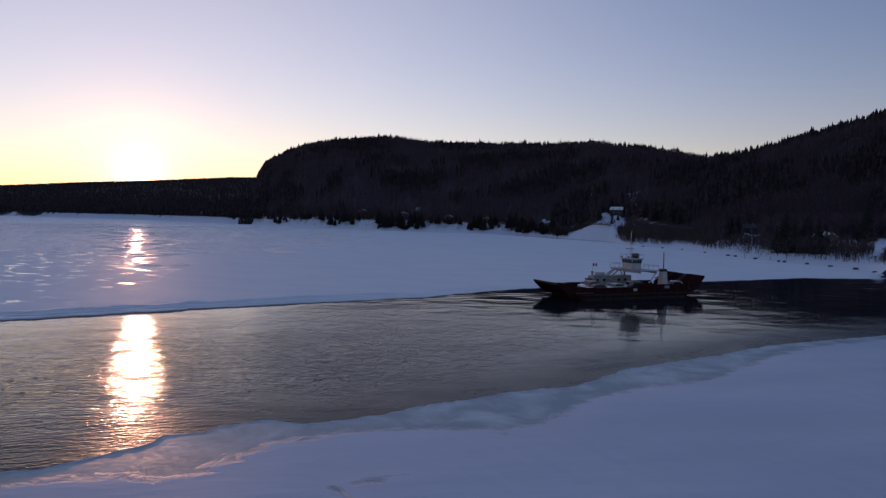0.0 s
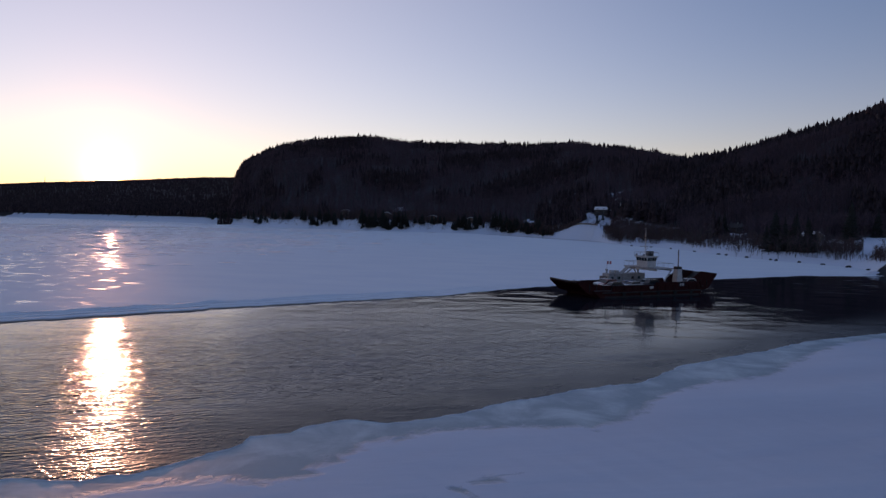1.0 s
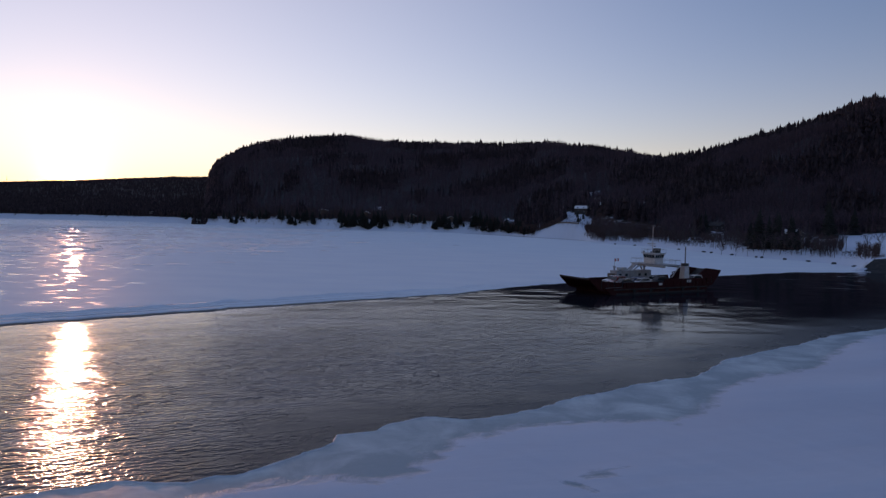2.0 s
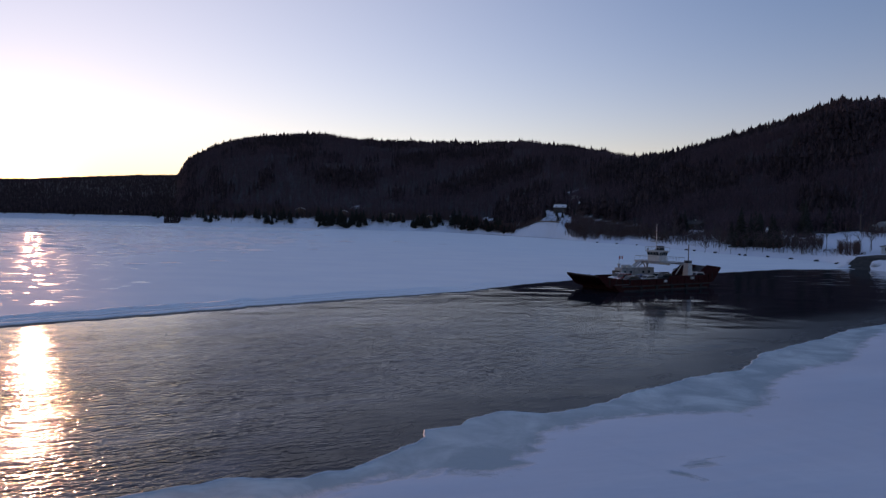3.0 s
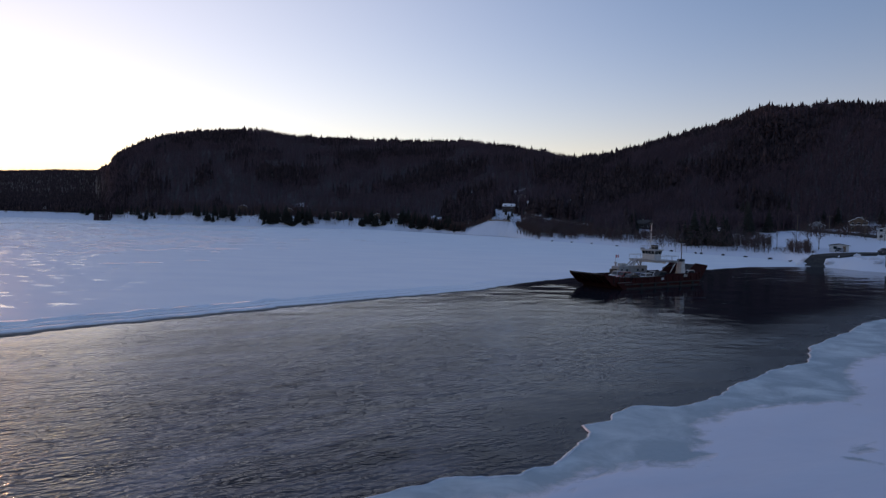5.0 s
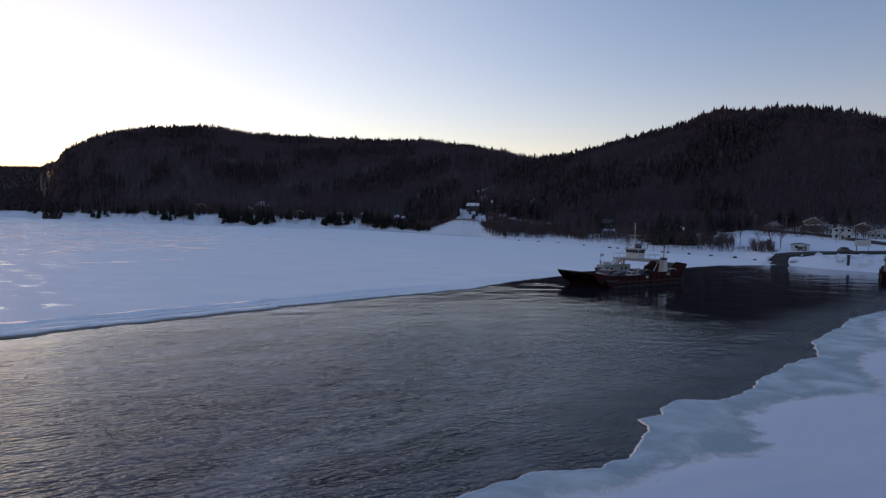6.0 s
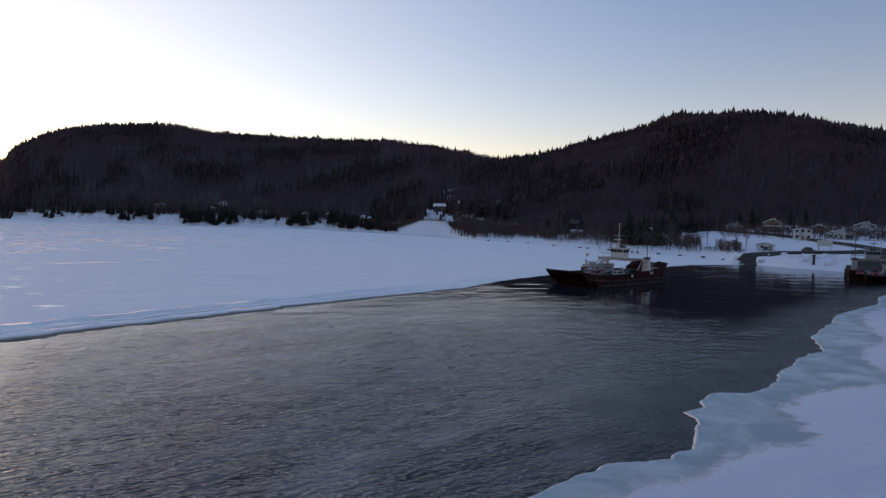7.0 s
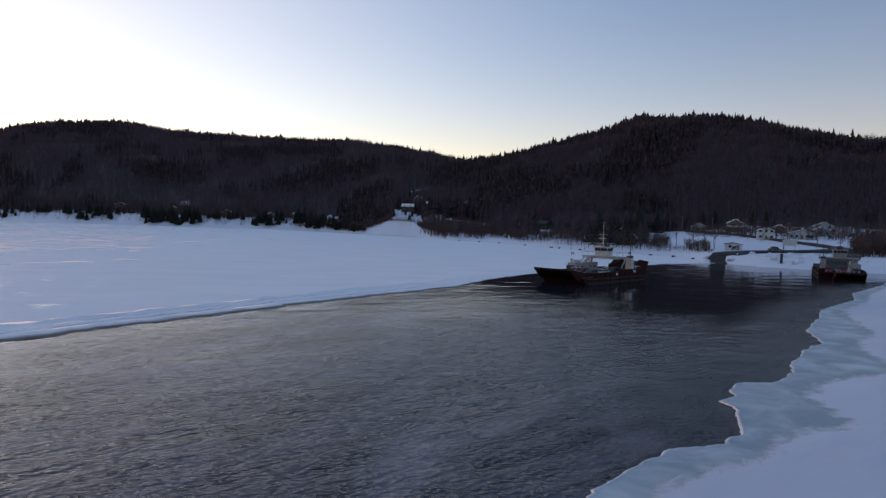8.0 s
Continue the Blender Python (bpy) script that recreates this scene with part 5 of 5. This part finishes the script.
for x, y, s in ((40, 630, 1), (62, 624, -1), (5, 658, 1), (-40, 688, 1), (-85, 722, 1)):
    build_house(x, y, -5, (9, 8, 3.0), 1.9, "siding_brown" if s > 0 else "siding_grey", "cottage behind shore trees with a snowy roof", 1, chimney=False)

for x, y, turn, paint, tall, label in ((151, 208.5, 35, "car_dark", 0.0, "dark sedan parked beside the ferry shelter"), (156.5, 194.5, 158, "car_dark", 0.3, "dark pickup on the landing road"),
                                       (231, 239, 40, "car_dark", 0.25, "dark car parked before the bungalow"), (241, 236, 40, "car_blue", 0.1, "dark blue car parked before the bungalow")):
    build_car(Matrix.Translation(on_land(x, y, 0.42)) @ pose(0, 0, 0, 0, 0, turn), paint, label, tall, "cars parked by the landing")


def build_sign():
    s = empty("road_sign", Matrix.Translation(on_land(166.5, 196.5)) @ pose(0, 0, 0, 0, 0, -42), "large pale road sign on two steel posts", "sign")
    part("sign_board", box((5.0, 0.12, 2.2), (0, 0, 3.4), 0.03), "siding_white", s)
    for x in (-1.9, 1.9):
        part("post", tube([(x, 0.12, -0.6), (x, 0.12, 4.4)], 0.1, sides=8), "grey_steel", s)


def build_post():
    p = empty("mooring_post", Matrix.Translation(on_land(136.5, 174.5, -0.2)), "dark steel mooring post in the snowbank", "post")
    part("shaft", tube([(0, 0, -0.8), (0, 0, 3.2)], 0.42, sides=10), "black_steel", p)
    part("collar", tube([(0, 0, 3.0), (0, 0, 3.3)], 0.55, sides=10), "hull_red", p)


def build_pole(x, y, high):
    p = empty("utility_pole", Matrix.Translation(on_land(x, y)), "weathered wooden utility pole with a crossarm", "utility pole", "poles along the road")
    part("pole", tube([(0, 0, -0.8), (0, 0, high)], 0.16, sides=8, end=0.1), "timber", p)
    part("crossarm", box((2.4, 0.12, 0.14), (0, 0, high - 0.7), 0.02, turn=(0, 0, -45)), "timber", p)
    for o in (-0.75, 0.0, 0.75):
        part("insulator", tube([(o, -o, high - 0.62), (o, -o, high - 0.4)], 0.06, sides=6), "white_paint", p)


build_sign()
build_post()
for x, y, high in ((214, 262, 9.5), (226, 296, 9.5), (236, 330, 9.5), (203, 228, 9.5), (190, 203, 9), (171, 203, 8.5), (147, 300, 9)):
    build_pole(x, y, high)


def build_radio_mast():
    az, r = -27.9, 4165
    p = at_bearing(az, r)
    m = empty("radio_mast", Matrix.Translation(p), "thin steel lattice radio mast on far ridge", "radio mast")
    for a, b in ((-1, -1), (1, -1), (0, 1.2)):
        part("leg", tube([(a * 2.5, b * 2.5, -2), (a * 0.5, b * 0.5, 46)], 0.5, sides=4, end=0.3), "black_steel", m)
    for k in range(9):
        z, w = 5 * k + 2, 2.3 - 0.2 * k
        part("brace", tube([(-w, -w, z), (w, -w, z + 5), (0, w * 1.2, z), (-w, -w, z + 5)], 0.2, sides=4), "black_steel", m)


build_radio_mast()


# ---- snow heaps, rocks, ice lumps ----
def lump(name, at, size, material, label, category, seed, group="", rough=0.35, turn=0.0):
    bm = bmesh.new()
    bmesh.ops.create_icosphere(bm, subdivisions=3, radius=1)
    for v in bm.verts:
        d = 1 + rough * noise.fractal(v.co * 1.7 + Vector((seed * 3.1, 0, 0)), 0.7, 2.0, 4)
        v.co = Vector((v.co.x * size[0] * d, v.co.y * size[1] * d, v.co.z * size[2] * d))
    me = bpy.data.meshes.new(name)
    bm.to_mesh(me)
    bm.free()
    me.materials.append(M[material])
    me.shade_smooth()
    ob = new(name, me)
    ob.matrix_basis = Matrix.Translation(at) @ pose(0, 0, 0, 0, 0, turn)
    tagged(ob, label, category, group)


def build_heaps():
    rng = random.Random(31)
    spots = ((143, 191.5), (151, 188), (158, 185.5), (147, 181), (139.5, 186), (137.5, 178), (134.5, 206), (127, 198.5), (165, 182), (148, 168), (158, 160), (166, 150), (198, 188), (144, 186), (148, 184.5), (153, 183), (139, 182), (141, 179), (160, 179),
             (154, 177), (131, 203), (137, 207.5), (134, 193.5), (139, 195.5), (146, 195.5), (153, 193), (160, 190.5), (168, 187.5), (150, 174), (143, 172), (139, 170.5), (163, 171.5), (171, 179.5))
    for i, (x, y) in enumerate(spots):
        z = on_land(x, y).z
        wide = rng.uniform(1.2, 2.8)
        lump("snow_mound", (x, y, max(0.15, z) - 0.25 * wide), (wide, wide * rng.uniform(0.55, 0.8), wide * rng.uniform(0.35, 0.55)), "snow", "rounded mound of ploughed snow at the landing", "snow mound", i, "ploughed snow mounds", 0.8, rng.uniform(0, 180))
    rng = random.Random(3)
    for i, (az, back) in enumerate(((21.4, 20), (23.0, 28), (24.6, 18), (26.6, 22), (28.6, 15), (29.2, 16), (30.8, 14), (32.6, 12), (33.0, 14), (34.6, 10), (36.2, 14), (37.9, 12), (39.3, 8))):
        r = land_at(az)[0] - back * 0.2 + 6
        p = at_bearing(az, r)
        lump("boulder", (p.x, p.y, max(0.25, p.z) + 0.1), (rng.uniform(0.5, 1.0), rng.uniform(0.4, 0.7), rng.uniform(0.25, 0.45)), "black_steel", "dark boulder poking out of the snow", "boulder", 50 + i, "shore boulders", 0.4)


build_heaps()


def build_bank_wall():
    """A dark timber edge along the top of the snowy bank."""
    w = empty("retaining_wall", Matrix.Translation(at_bearing(15.9, land_at(15.9)[0] + 9)), "dark timber retaining wall along the bank's top", "retaining wall")
    o = w.matrix_basis.translation
    beam = bpy.data.meshes.new("beam")
    b = box((1, 0.5, 0.5), (0, 0, 0), 0.05)
    b.to_mesh(beam)
    b.free()
    beam.materials.append(M["timber"])
    spots = [at_bearing(16.2 + 0.2 * k, land_at(16.2 + 0.2 * k)[0] + 10.5, 0.2) for k in range(10)]
    for a, c in zip(spots, spots[1:]):
        d = c - a
        for up in (0.0, 0.5):
            piece("beam", beam, w, Matrix.LocRotScale((a + c) / 2 - o + Vector((0, 0, up)), d.to_track_quat("X", "Z"), (d.length, 1, 1)))


build_bank_wall()
